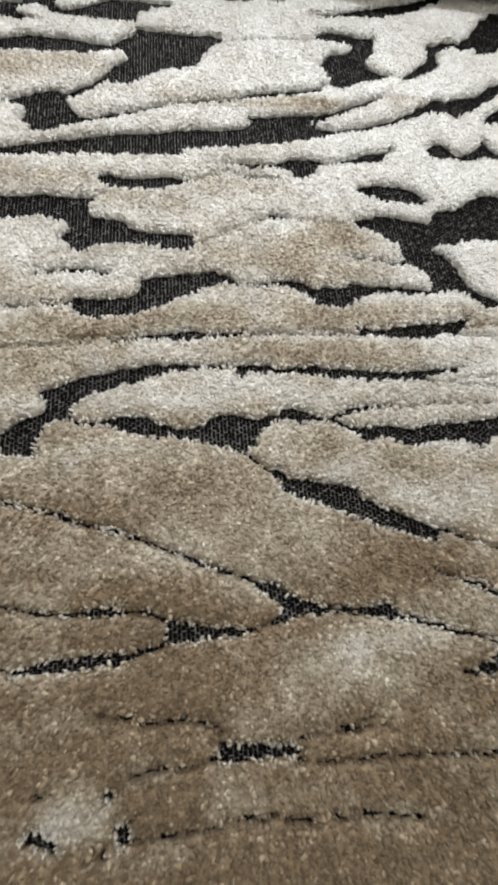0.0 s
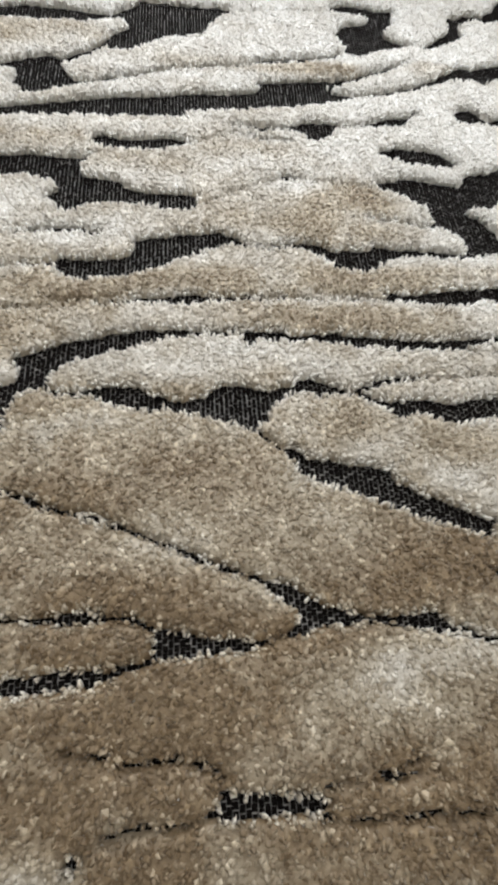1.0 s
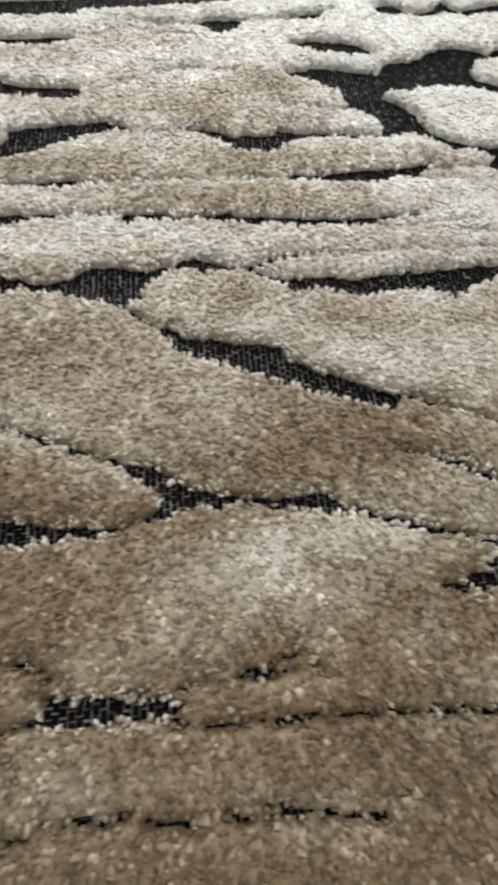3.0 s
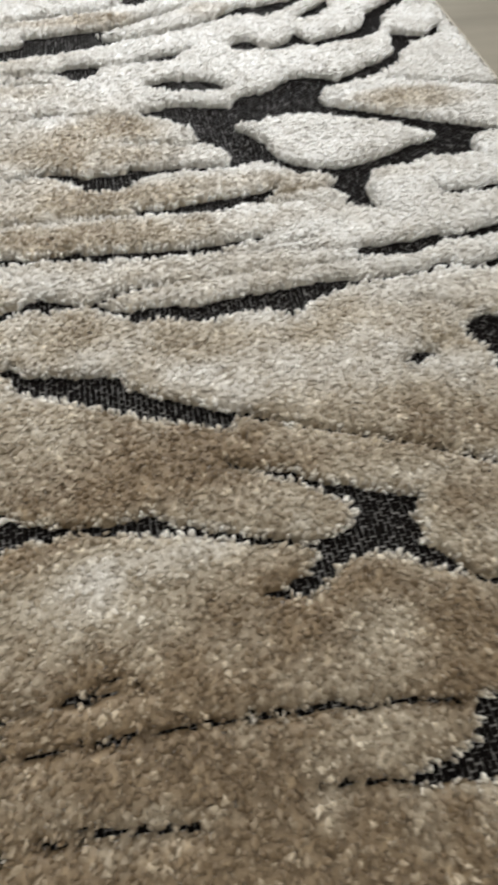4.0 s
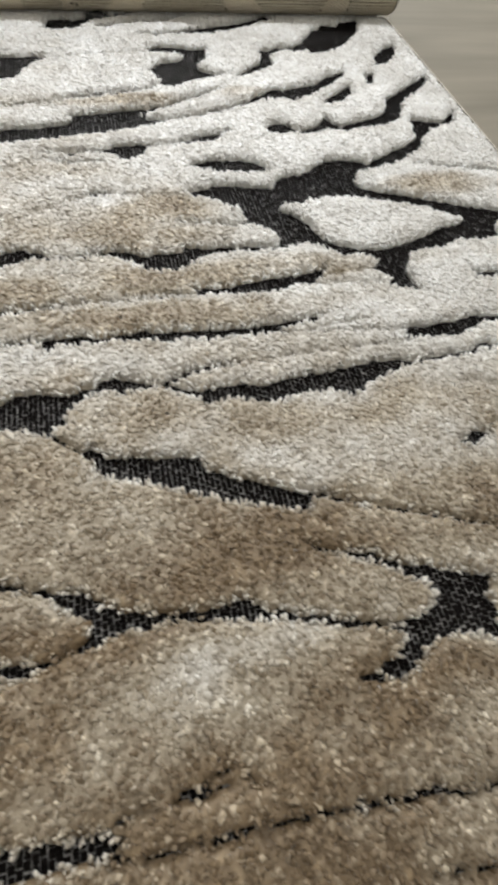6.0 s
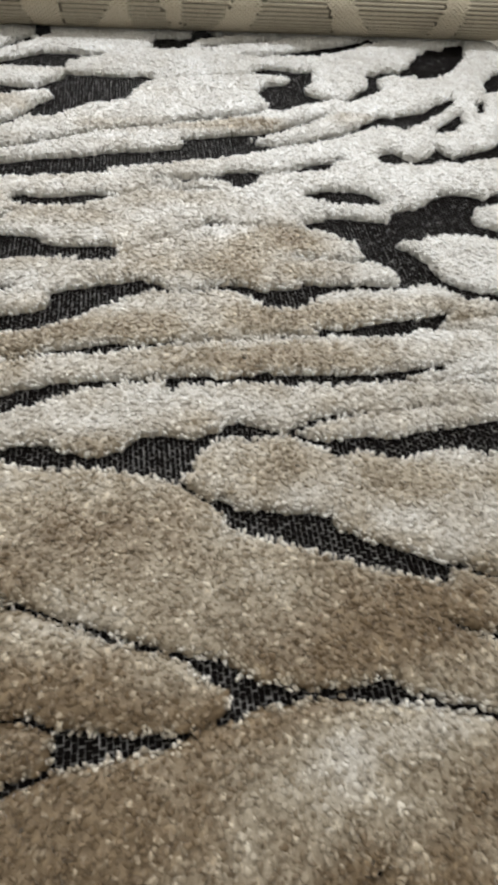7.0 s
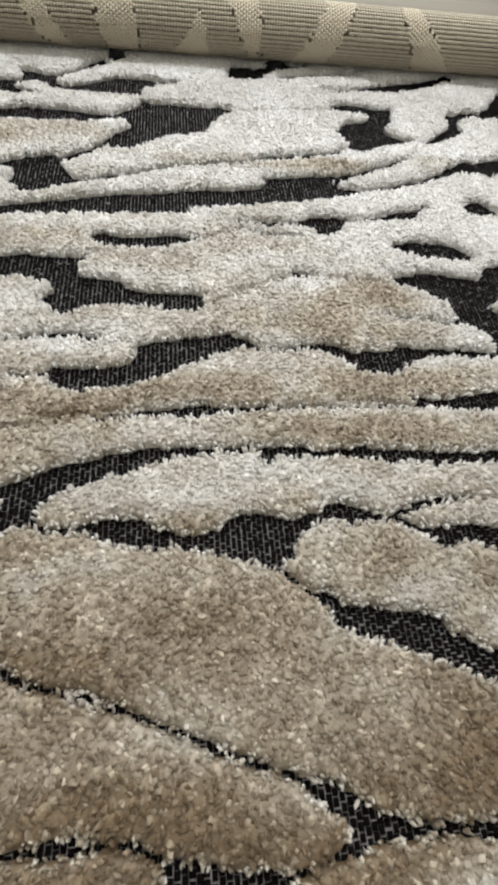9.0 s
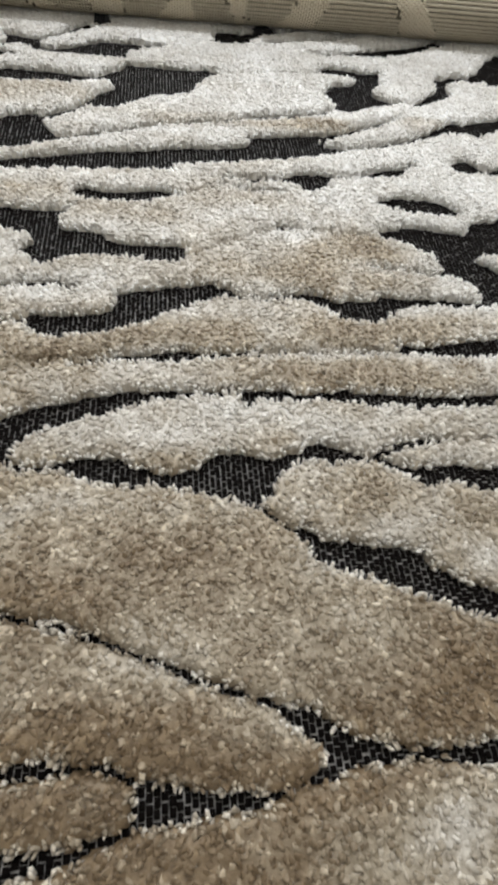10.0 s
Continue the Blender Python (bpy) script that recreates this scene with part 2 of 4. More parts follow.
groove(((-180.0, 416.1), (-143.0, 425.0), (-118.0, 431.0), (-87.0, 437.0), (-55.0, 445.0), (-18.0, 449.0), (21.0, 456.0), (41.0, 456.0), (62.0, 459.0), (73.0, 463.0), (76.0, 476.0), (90.0, 478.0), (117.0, 483.0), (145.0, 486.0), (138.0, 471.0), (144.0, 468.0), (166.0, 464.0)), ((-176.7, 406.4), (-139.0, 411.0), (-106.0, 415.0), (-71.0, 416.0), (-35.0, 418.0), (6.0, 419.0), (8.0, 428.0), (20.0, 430.0), (39.0, 431.0), (59.0, 434.0), (84.0, 438.0), (110.0, 443.0), (142.0, 450.0), (165.0, 458.0)))
groove(((163.0, 463.0), (196.0, 472.0), (226.0, 482.0), (255.0, 498.0), (272.0, 513.0), (287.0, 522.0), (296.0, 519.0), (312.0, 524.0), (328.0, 528.0), (364.9, 537.2)), ((162.0, 458.0), (193.0, 465.0), (223.0, 474.0), (256.0, 490.0), (271.0, 496.0), (283.0, 500.0), (297.0, 498.0), (318.0, 510.0), (351.0, 523.3)))
groove(((144.0, 484.0), (167.0, 491.0), (198.0, 507.0), (228.0, 521.0)), ((144.0, 472.0), (166.0, 484.0), (198.0, 501.0), (226.0, 515.0)))
groove(((-70.0, 390.0), (-60.0, 394.0), (-44.0, 389.0), (-22.0, 391.0), (-4.0, 394.0), (14.0, 388.0)), ((-66.0, 380.0), (-51.0, 377.0), (-34.0, 376.0), (-13.0, 376.0), (0.0, 381.0), (14.0, 386.0)))
groove(((48.0, 413.0), (96.0, 414.0), (115.0, 422.0), (133.0, 424.0), (151.0, 418.0), (180.0, 427.0), (198.0, 435.0), (214.0, 437.0), (223.0, 447.0)), ((47.0, 410.0), (95.0, 409.0), (109.0, 406.0), (117.0, 397.0), (131.0, 397.0), (133.0, 404.0), (143.0, 415.0), (161.0, 418.0), (187.0, 419.0), (203.0, 421.0), (208.0, 427.0), (218.0, 437.0)))
groove(((56.0, 400.0), (74.0, 396.0), (97.0, 393.0)), ((56.0, 397.0), (74.0, 393.0), (97.0, 392.0)))
groove(((175.0, 387.0), (198.0, 393.0), (221.0, 392.0), (232.0, 388.0), (246.0, 376.0)), ((177.0, 380.0), (195.0, 373.0), (218.0, 368.0), (241.0, 367.0)))
groove(((-171.9, 361.8), (-134.0, 365.0), (-110.0, 367.0), (-93.0, 364.0), (-68.0, 367.0), (-72.0, 362.0), (-78.0, 356.0), (-75.0, 345.0), (-59.0, 341.0), (-44.0, 339.0), (-44.0, 333.0), (-34.0, 329.0), (-17.0, 327.0), (3.0, 327.0), (16.0, 325.0)), ((-165.4, 333.2), (-128.0, 340.0), (-117.0, 342.0), (-105.0, 337.0), (-93.0, 334.0), (-91.0, 327.0), (-99.0, 319.0), (-98.0, 314.0), (-90.0, 310.0), (-86.0, 302.0), (-78.0, 303.0), (-71.0, 310.0), (-49.0, 315.0), (-25.0, 312.0), (-9.0, 308.0), (11.0, 308.0), (16.0, 315.0)))
groove(((-88.0, 252.0), (-84.0, 258.0), (-72.0, 257.0), (-47.0, 258.0), (-34.0, 261.0), (-31.0, 269.0), (-33.0, 276.0), (-17.0, 280.0), (2.0, 283.0), (18.0, 285.0), (30.0, 287.0), (45.0, 281.0), (52.0, 274.0)), ((-87.0, 247.0), (-81.0, 241.0), (-69.0, 238.0), (-55.0, 239.0), (-35.0, 241.0), (-24.0, 245.0), (-10.0, 250.0), (1.0, 257.0), (15.0, 263.0), (28.0, 270.0), (44.0, 273.0), (52.0, 272.0)))
groove(((50.0, 274.0), (68.0, 272.0), (85.0, 278.0), (98.0, 277.0), (110.0, 276.0), (117.0, 270.0), (134.0, 271.0), (156.0, 271.0), (165.0, 270.0), (182.0, 274.0), (190.0, 272.0), (205.0, 266.0)), ((50.0, 272.0), (67.0, 269.0), (84.0, 272.0), (99.0, 268.0), (110.0, 260.0), (120.0, 252.0), (135.0, 247.0), (149.0, 250.0), (156.0, 257.0), (166.0, 263.0), (182.0, 267.0), (203.0, 262.0)))
groove(((-58.0, 218.0), (-44.0, 218.0), (-27.0, 222.0), (-3.0, 224.0), (8.0, 227.0), (25.0, 223.0), (43.0, 224.0), (58.0, 225.0)), ((-56.0, 216.0), (-41.0, 217.0), (-24.0, 218.0), (-3.0, 217.0), (7.0, 216.0), (25.0, 219.0), (43.0, 220.0), (58.0, 221.0)))
groove(((56.0, 223.0), (84.0, 223.0), (114.0, 223.0), (147.0, 223.0)), ((56.0, 222.0), (84.0, 222.0), (114.0, 222.0), (147.0, 221.0)))
groove(((145.0, 223.0), (175.0, 225.0), (184.0, 230.0), (199.0, 232.0), (218.0, 234.0), (255.8, 238.0)), ((147.0, 221.0), (176.0, 219.0), (187.0, 217.0), (209.0, 220.0), (246.7, 225.1)))
groove(((-104.0, 173.0), (-92.0, 177.0), (-78.0, 184.0), (-63.0, 187.0), (-47.0, 191.0), (-31.0, 194.0), (-11.0, 195.0), (3.0, 195.0), (16.0, 194.0), (37.0, 194.0), (48.0, 194.0)), ((-99.0, 151.0), (-85.0, 151.0), (-83.0, 157.0), (-77.0, 163.0), (-66.0, 170.0), (-54.0, 173.0), (-42.0, 178.0), (-27.0, 182.0), (-10.0, 188.0), (3.0, 189.0), (23.0, 190.0), (42.0, 192.0), (46.0, 187.0)))
groove(((42.0, 194.0), (66.0, 195.0), (79.0, 191.0), (101.0, 192.0), (111.0, 195.0), (116.0, 191.0), (131.0, 190.0), (153.0, 188.0), (168.0, 187.0), (187.0, 186.0), (200.0, 187.0), (237.9, 189.9)), ((43.0, 190.0), (46.0, 187.0), (46.0, 181.0), (57.0, 186.0), (77.0, 185.0), (95.0, 185.0), (113.0, 184.0), (123.0, 180.0), (134.0, 181.0), (151.0, 178.0), (162.0, 177.0), (181.0, 177.0), (194.0, 179.0), (231.6, 184.8)))
groove(((-66.0, 147.0), (-56.0, 148.0), (-50.0, 152.0), (-39.0, 152.0), (-26.0, 149.0), (-14.0, 144.0), (-8.0, 140.0), (4.0, 140.0), (15.0, 142.0), (20.0, 147.0), (27.0, 151.0), (40.0, 151.0), (46.0, 149.0), (59.0, 147.0), (73.0, 150.0), (77.0, 155.0), (87.0, 156.0), (100.0, 151.0), (114.0, 144.0)), ((-64.0, 146.0), (-55.0, 144.0), (-46.0, 139.0), (-37.0, 135.0), (-26.0, 134.0), (-20.0, 132.0), (-8.0, 134.0), (4.0, 130.0), (16.0, 128.0), (27.0, 125.0), (39.0, 120.0), (45.0, 118.0), (48.0, 121.0), (57.0, 125.0), (56.0, 131.0), (60.0, 136.0), (70.0, 142.0), (80.0, 144.0), (93.0, 141.0), (104.0, 143.0), (114.0, 143.0)))
groove(((115.0, 146.0), (120.0, 149.0), (134.0, 153.0), (143.0, 156.0), (156.0, 156.0), (171.0, 157.0)), ((114.0, 143.0), (129.0, 149.0), (144.0, 151.0), (155.0, 153.0), (170.0, 155.0)))
groove(((114.0, 144.0), (123.0, 141.0), (129.0, 137.0), (151.0, 135.0), (160.0, 132.0), (180.0, 135.0), (217.6, 140.6)), ((115.0, 142.0), (128.0, 135.0), (137.0, 129.0), (146.0, 125.0), (153.0, 127.0), (164.0, 128.0), (175.0, 128.0), (213.0, 128.0)))
groove(((45.0, 121.0), (53.0, 113.0), (64.0, 105.0), (70.0, 103.0)), ((46.0, 118.0), (53.0, 112.0), (64.0, 103.0), (70.0, 97.0)))
groove(((68.0, 105.0), (77.0, 100.0), (79.0, 97.0), (91.0, 96.0), (106.0, 93.0), (119.0, 92.0), (130.0, 89.0), (130.0, 83.0), (134.0, 80.0), (142.0, 76.0), (149.0, 70.0), (155.0, 67.0), (189.0, 53.7)), ((71.0, 92.0), (76.0, 86.0), (84.0, 83.0), (95.0, 78.0), (106.0, 75.0), (116.0, 70.0), (127.0, 65.0), (137.0, 60.0), (148.0, 56.0), (183.7, 43.0)))
groove(((-88.0, 78.0), (-80.0, 75.0), (-72.0, 72.0), (-65.0, 70.0), (-55.0, 68.0), (-47.0, 65.0), (-37.0, 61.0), (-27.0, 57.0), (-19.0, 53.0), (-9.0, 49.0), (-2.0, 46.0), (8.0, 41.0), (17.0, 37.0), (27.0, 33.0), (35.0, 30.0)), ((-87.0, 76.0), (-77.0, 71.0), (-64.0, 68.0), (-54.0, 64.0), (-45.0, 61.0), (-35.0, 58.0), (-27.0, 55.0), (-12.0, 48.0), (-2.0, 43.0), (8.0, 39.0), (17.0, 35.0), (27.0, 31.0), (36.0, 28.0)))
groove(((35.0, 31.0), (42.0, 28.0), (52.0, 24.0), (62.0, 22.0), (66.0, 18.0), (73.0, 14.0), (80.0, 9.0), (84.0, 7.0), (94.0, 6.0), (96.0, 2.0)), ((36.0, 28.0), (46.0, 23.0), (52.0, 16.0), (59.0, 12.0), (64.0, 8.0), (62.0, 4.0), (60.0, -1.0), (65.0, -3.0), (76.0, 1.0), (88.0, 1.0), (96.0, 1.0)))
groove(((-132.0, 139.0), (-117.0, 150.0), (-103.0, 155.0), (-101.0, 164.0), (-103.0, 171.0), (-94.0, 177.0), (-78.0, 183.0), (-61.0, 186.0), (-44.0, 190.0)), ((-128.0, 122.0), (-105.0, 121.0), (-106.0, 135.0), (-95.0, 148.0), (-82.0, 151.0), (-80.0, 161.0), (-72.0, 168.0), (-60.0, 173.0), (-43.0, 179.0)))
groove(((-84.0, 150.0), (-68.0, 147.0), (-51.0, 148.0)), ((-81.0, 146.0), (-63.0, 144.0), (-51.0, 145.0)))
groove(((-126.0, 91.0), (-107.0, 84.0), (-84.0, 79.0)), ((-125.0, 87.0), (-106.0, 82.0), (-82.0, 75.0)))
groove(((-155.5, 30.4), (-119.0, 20.0), (-98.0, 14.0), (-73.0, 12.0), (-60.0, 14.0), (-49.0, 15.0), (-38.0, 12.0), (-25.0, 9.0), (-16.0, 5.0)), ((-155.5, 29.4), (-119.0, 19.0), (-98.0, 13.0), (-73.0, 10.0), (-57.0, 9.0), (-47.0, 10.0), (-36.0, 10.0), (-26.0, 8.0), (-15.0, 3.0)))
groove(((-15.0, 4.0), (-1.0, 2.0), (10.0, -2.0), (23.0, -4.0), (36.0, -6.0), (47.0, -5.0), (59.0, -1.0)), ((-15.0, -10.0), (-2.0, -11.0), (17.0, -10.0), (35.0, -10.0), (43.0, -6.0), (61.0, -3.0)))
groove(((-152.5, -6.6), (-116.0, -17.0), (-109.0, -19.0), (-97.0, -17.0), (-84.0, -15.0), (-70.0, -15.0), (-56.0, -14.0), (-45.0, -13.0), (-38.0, -15.0), (-23.0, -12.0), (-15.0, -10.0)), ((-149.0, -5.7), (-115.0, -19.0), (-109.0, -22.0), (-95.0, -22.0), (-82.0, -22.0), (-65.0, -22.0), (-44.0, -21.0), (-37.0, -18.0), (-23.0, -15.0), (-15.0, -12.0)))
groove(((82.0, 9.0), (93.0, 5.0), (110.0, 0.0), (127.0, -1.0), (141.0, 0.0), (151.0, -5.0), (174.0, -13.0), (194.0, -19.0)), ((81.0, 5.0), (93.0, 2.0), (110.0, -1.0), (126.0, -4.0), (142.0, -7.0), (154.0, -9.0), (173.0, -15.0), (193.0, -22.0)))
groove(((-117.0, 283.0), (-91.0, 287.0), (-72.0, 287.0), (-58.0, 283.0)), ((-117.0, 281.0), (-90.0, 283.0), (-72.0, 283.0), (-58.0, 279.0)))
groove(((-177.9, 246.5), (-140.0, 249.0), (-110.0, 251.0), (-84.0, 255.0)), ((-177.9, 244.5), (-140.0, 247.0), (-110.0, 249.0), (-84.0, 252.0)))
groove(((85.0, 351.0), (101.0, 350.0)), ((84.0, 346.0), (100.0, 345.0)))
groove(((151.0, 306.0), (182.0, 300.0), (209.0, 298.0)), ((150.0, 304.0), (182.0, 298.0), (208.0, 294.0)))
groove(((212.0, 15.0), (218.0, 8.0), (230.0, 4.0), (241.0, -0.0), (253.0, -4.0), (271.0, -11.0), (269.0, -16.0), (266.0, -20.0), (268.0, -28.0), (264.0, -34.0), (271.0, -38.0), (276.0, -46.0)), ((212.0, 9.0), (222.0, 1.0), (233.0, -6.0), (236.0, -14.0), (233.0, -19.0), (225.0, -22.0), (215.0, -24.0), (211.0, -25.0), (212.0, -31.0), (206.0, -38.0), (199.0, -39.0), (198.0, -47.0), (206.0, -49.0), (215.0, -43.0), (224.0, -37.0), (233.0, -35.0), (242.0, -35.0), (256.0, -40.0), (263.0, -46.0), (274.0, -49.0)))
groove(((185.0, -44.0), (194.0, -43.0), (200.0, -38.0)), ((186.0, -45.0), (194.0, -46.0), (200.0, -47.0)))
groove(((179.0, 26.0), (189.0, 20.0), (201.0, 16.0), (213.0, 14.0)), ((181.0, 23.0), (192.0, 17.0), (203.0, 12.0), (213.0, 8.0)))
groove(((96.0, 4.0), (107.0, 4.0), (123.0, 2.0), (131.0, 2.0), (135.0, 5.0), (143.0, 1.0), (150.0, -4.0), (166.0, -10.0), (177.0, -13.0), (199.0, -21.0), (211.0, -24.0)), ((96.0, 3.0), (109.0, 1.0), (125.0, -1.0), (134.0, -1.0), (143.0, -4.0), (150.0, -6.0), (166.0, -11.0), (177.0, -14.0), (198.0, -22.0), (211.0, -26.0)))
groove(((274.0, -46.0), (284.0, -54.0), (294.0, -60.0), (311.0, -66.0)), ((274.0, -48.0), (284.0, -56.0), (294.0, -61.0), (310.0, -67.0)))
groove(((311.0, -65.0), (324.0, -63.0), (331.0, -63.0), (342.0, -63.0), (380.0, -63.0)), ((310.0, -69.0), (314.0, -72.0), (324.0, -70.0), (335.0, -70.0), (373.0, -70.0)))
groove(((143.0, 75.0), (158.0, 67.0), (171.0, 62.0), (183.0, 56.0)), ((142.0, 59.0), (153.0, 54.0), (159.0, 54.0), (170.0, 55.0), (183.0, 54.0)))
groove(((182.0, 57.0), (199.0, 51.0), (210.0, 45.0), (229.0, 38.0), (244.0, 33.0), (262.0, 26.0), (281.0, 19.0), (298.0, 11.0), (317.0, 3.0), (332.0, -2.0), (343.0, -3.0), (358.0, -6.0), (373.0, -7.0), (410.9, -9.5)), ((181.0, 55.0), (198.0, 50.0), (210.0, 43.0), (228.0, 37.0), (244.0, 32.0), (262.0, 25.0), (280.0, 18.0), (298.0, 9.0), (315.0, 1.0), (331.0, -4.0), (340.0, -8.0), (354.0, -15.0), (366.0, -16.0), (403.9, -19.2)))
groove(((358.0, 12.0), (371.0, 12.0), (384.0, 12.0), (422.0, 12.0)), ((359.0, 8.0), (362.0, 6.0), (375.0, 1.0), (410.5, -12.3)))
groove(((340.0, 91.0), (355.0, 99.0), (363.0, 99.0), (381.0, 94.0), (393.0, 97.0), (404.0, 105.0), (422.0, 113.0), (444.0, 118.0), (481.1, 126.4)), ((340.0, 82.0), (346.0, 74.0), (383.0, 69.0), (387.0, 78.0), (393.0, 87.0), (409.0, 86.0), (422.0, 84.0), (459.6, 78.2)))
groove(((343.0, 87.0), (349.0, 78.0), (389.0, 77.0), (394.0, 69.0), (409.0, 60.0), (441.6, 46.7)), ((348.0, 73.0), (349.0, 64.0), (345.0, 58.0), (358.0, 51.0), (369.0, 50.0), (380.0, 56.0), (393.0, 57.0), (406.0, 57.0), (444.0, 57.0)))
groove(((294.0, 71.0), (306.0, 78.0), (315.0, 75.0)), ((295.0, 67.0), (304.0, 67.0), (315.0, 72.0)))
groove(((116.0, 147.0), (132.0, 138.0), (142.0, 138.0), (167.0, 138.0), (188.0, 133.0), (199.0, 130.0), (216.0, 139.0), (236.0, 140.0), (252.0, 143.0), (268.0, 143.0), (284.0, 140.0)), ((118.0, 142.0), (132.0, 132.0), (145.0, 124.0), (156.0, 128.0), (180.0, 121.0), (192.0, 119.0), (202.0, 124.0), (220.0, 123.0), (238.0, 117.0), (246.0, 120.0), (256.0, 128.0), (273.0, 132.0), (282.0, 135.0)))
groove(((281.0, 140.0), (309.0, 140.0), (340.0, 143.0)), ((280.0, 135.0), (307.0, 136.0), (340.0, 138.0)))
groove(((341.0, 145.0), (351.0, 148.0), (370.0, 141.0), (391.0, 145.0), (420.0, 146.0), (438.0, 145.0), (460.0, 146.0), (498.0, 147.7)), ((341.0, 141.0), (354.0, 140.0), (376.0, 136.0), (396.0, 131.0), (410.0, 132.0), (435.0, 134.0), (450.0, 134.0), (488.0, 134.0)))
groove(((293.0, 170.0), (311.0, 170.0), (333.0, 171.0), (353.0, 174.0), (374.0, 172.0), (408.0, 180.0), (432.0, 180.0), (450.0, 178.0)), ((293.0, 158.0), (310.0, 157.0), (331.0, 155.0), (343.0, 158.0), (352.0, 163.0), (375.0, 165.0), (398.0, 164.0), (429.0, 169.0), (444.0, 170.0)))
groove(((154.0, 182.0), (173.0, 184.0), (189.0, 182.0), (208.0, 179.0)), ((154.0, 177.0), (173.0, 177.0), (188.0, 177.0), (208.0, 176.0)))
groove(((150.0, 230.0), (179.0, 227.0), (200.0, 232.0), (217.0, 232.0), (225.0, 227.0)), ((158.0, 220.0), (186.0, 218.0), (203.0, 218.0), (219.0, 218.0), (225.0, 222.0)))
groove(((150.0, 277.0), (176.0, 271.0), (202.0, 272.0), (229.0, 269.0)), ((152.0, 262.0), (176.0, 264.0), (202.0, 265.0), (228.0, 262.0)))
groove(((164.0, 346.0), (195.0, 355.0), (242.0, 346.0), (252.0, 362.0), (272.0, 364.0), (290.0, 375.0), (303.0, 385.0), (330.0, 384.0), (351.0, 372.0)), ((166.0, 340.0), (188.0, 331.0), (209.0, 313.0), (230.0, 313.0), (238.0, 319.0), (257.0, 319.0), (279.0, 326.0), (308.0, 324.0), (323.0, 321.0), (323.0, 337.0), (319.0, 349.0), (329.0, 362.0), (350.0, 369.0)))
groove(((204.0, 332.0), (213.0, 329.0), (234.0, 324.0), (237.0, 317.0), (252.0, 305.0), (259.0, 293.0), (261.0, 281.0), (274.0, 266.0), (291.0, 258.0), (310.0, 256.0), (330.0, 259.0)), ((207.0, 299.0), (217.0, 292.0), (227.0, 283.0), (229.0, 271.0), (227.0, 264.0), (244.0, 267.0), (257.0, 264.0), (269.0, 256.0), (275.0, 250.0), (288.0, 249.0), (305.0, 242.0), (326.0, 247.0)))
groove(((303.0, 254.0), (303.0, 241.0), (295.0, 230.0), (305.0, 221.0), (301.0, 209.0)), ((334.0, 247.0), (321.0, 230.0), (321.0, 214.0), (328.0, 204.0)))
groove(((331.0, 260.0), (352.0, 266.0), (371.0, 275.0), (389.0, 280.0), (408.0, 288.0), (413.0, 295.0)), ((327.0, 245.0), (346.0, 250.0), (366.0, 251.0), (378.0, 257.0), (399.0, 258.0), (419.0, 256.0)))
groove(((314.0, 344.0), (333.0, 336.0), (362.0, 325.0), (386.0, 316.0), (410.0, 306.0), (439.0, 297.0), (457.0, 290.0)), ((323.0, 320.0), (347.0, 313.0), (370.0, 304.0), (387.0, 292.0), (405.0, 285.0), (406.0, 281.0), (385.0, 268.0), (394.0, 257.0), (419.0, 256.0), (429.0, 254.0), (425.0, 268.0), (433.0, 281.0), (454.0, 284.0)))
groove(((461.0, 257.0), (487.0, 261.0), (480.0, 244.0), (492.0, 236.0), (485.0, 220.0)), ((457.0, 251.0), (470.0, 244.0), (468.0, 230.0), (455.0, 216.0), (446.0, 208.0), (457.0, 204.0), (474.0, 206.0)))
groove(((376.0, 221.0), (403.0, 217.0), (424.0, 222.0), (453.0, 214.0)), ((376.0, 212.0), (400.0, 212.0), (420.0, 212.0), (448.0, 207.0)))
groove(((261.0, 448.0), (279.0, 454.0), (293.0, 436.0), (318.0, 448.0), (325.0, 465.0), (329.0, 456.0), (340.0, 441.0), (367.0, 453.0)), ((260.0, 432.0), (281.0, 431.0), (302.0, 429.0), (321.0, 436.0), (336.0, 430.0), (362.0, 437.0)))
groove(((387.0, 371.0), (431.0, 364.0), (486.0, 353.0)), ((387.0, 370.0), (429.0, 360.0), (483.0, 347.0)))
groove(((356.0, 620.0), (376.0, 640.0), (379.0, 661.0), (393.0, 686.0), (411.0, 682.0), (423.0, 695.0), (447.0, 701.0)), ((350.0, 596.0), (380.0, 606.0), (408.0, 628.0), (432.0, 660.0)))
groove(((345.0, 447.0), (373.0, 456.0), (395.0, 466.0), (407.0, 492.0), (424.0, 507.0), (453.0, 528.0), (479.0, 549.0)), ((341.0, 435.0), (369.0, 437.0), (401.0, 447.0), (415.0, 467.0), (423.0, 487.0), (446.0, 504.0), (473.0, 529.0)))
groove(((419.0, 454.0), (435.0, 450.0), (453.0, 446.0), (476.0, 466.0)), ((412.0, 426.0), (422.0, 419.0), (432.0, 430.0), (455.0, 439.0), (468.0, 447.0)))
groove(((340.0, 375.0), (377.0, 396.0), (392.0, 403.0), (409.0, 415.0), (418.0, 431.0), (417.0, 448.0)), ((336.0, 364.0), (367.0, 371.0), (385.0, 381.0), (408.0, 397.0), (418.0, 414.0), (429.0, 430.0)))
groove(((431.0, 594.0), (450.0, 616.0), (469.0, 628.0)), ((424.0, 570.0), (441.0, 575.0), (462.0, 598.0)))
groove(((403.0, 549.0), (415.0, 556.0)), ((396.0, 525.0), (406.0, 529.0)))
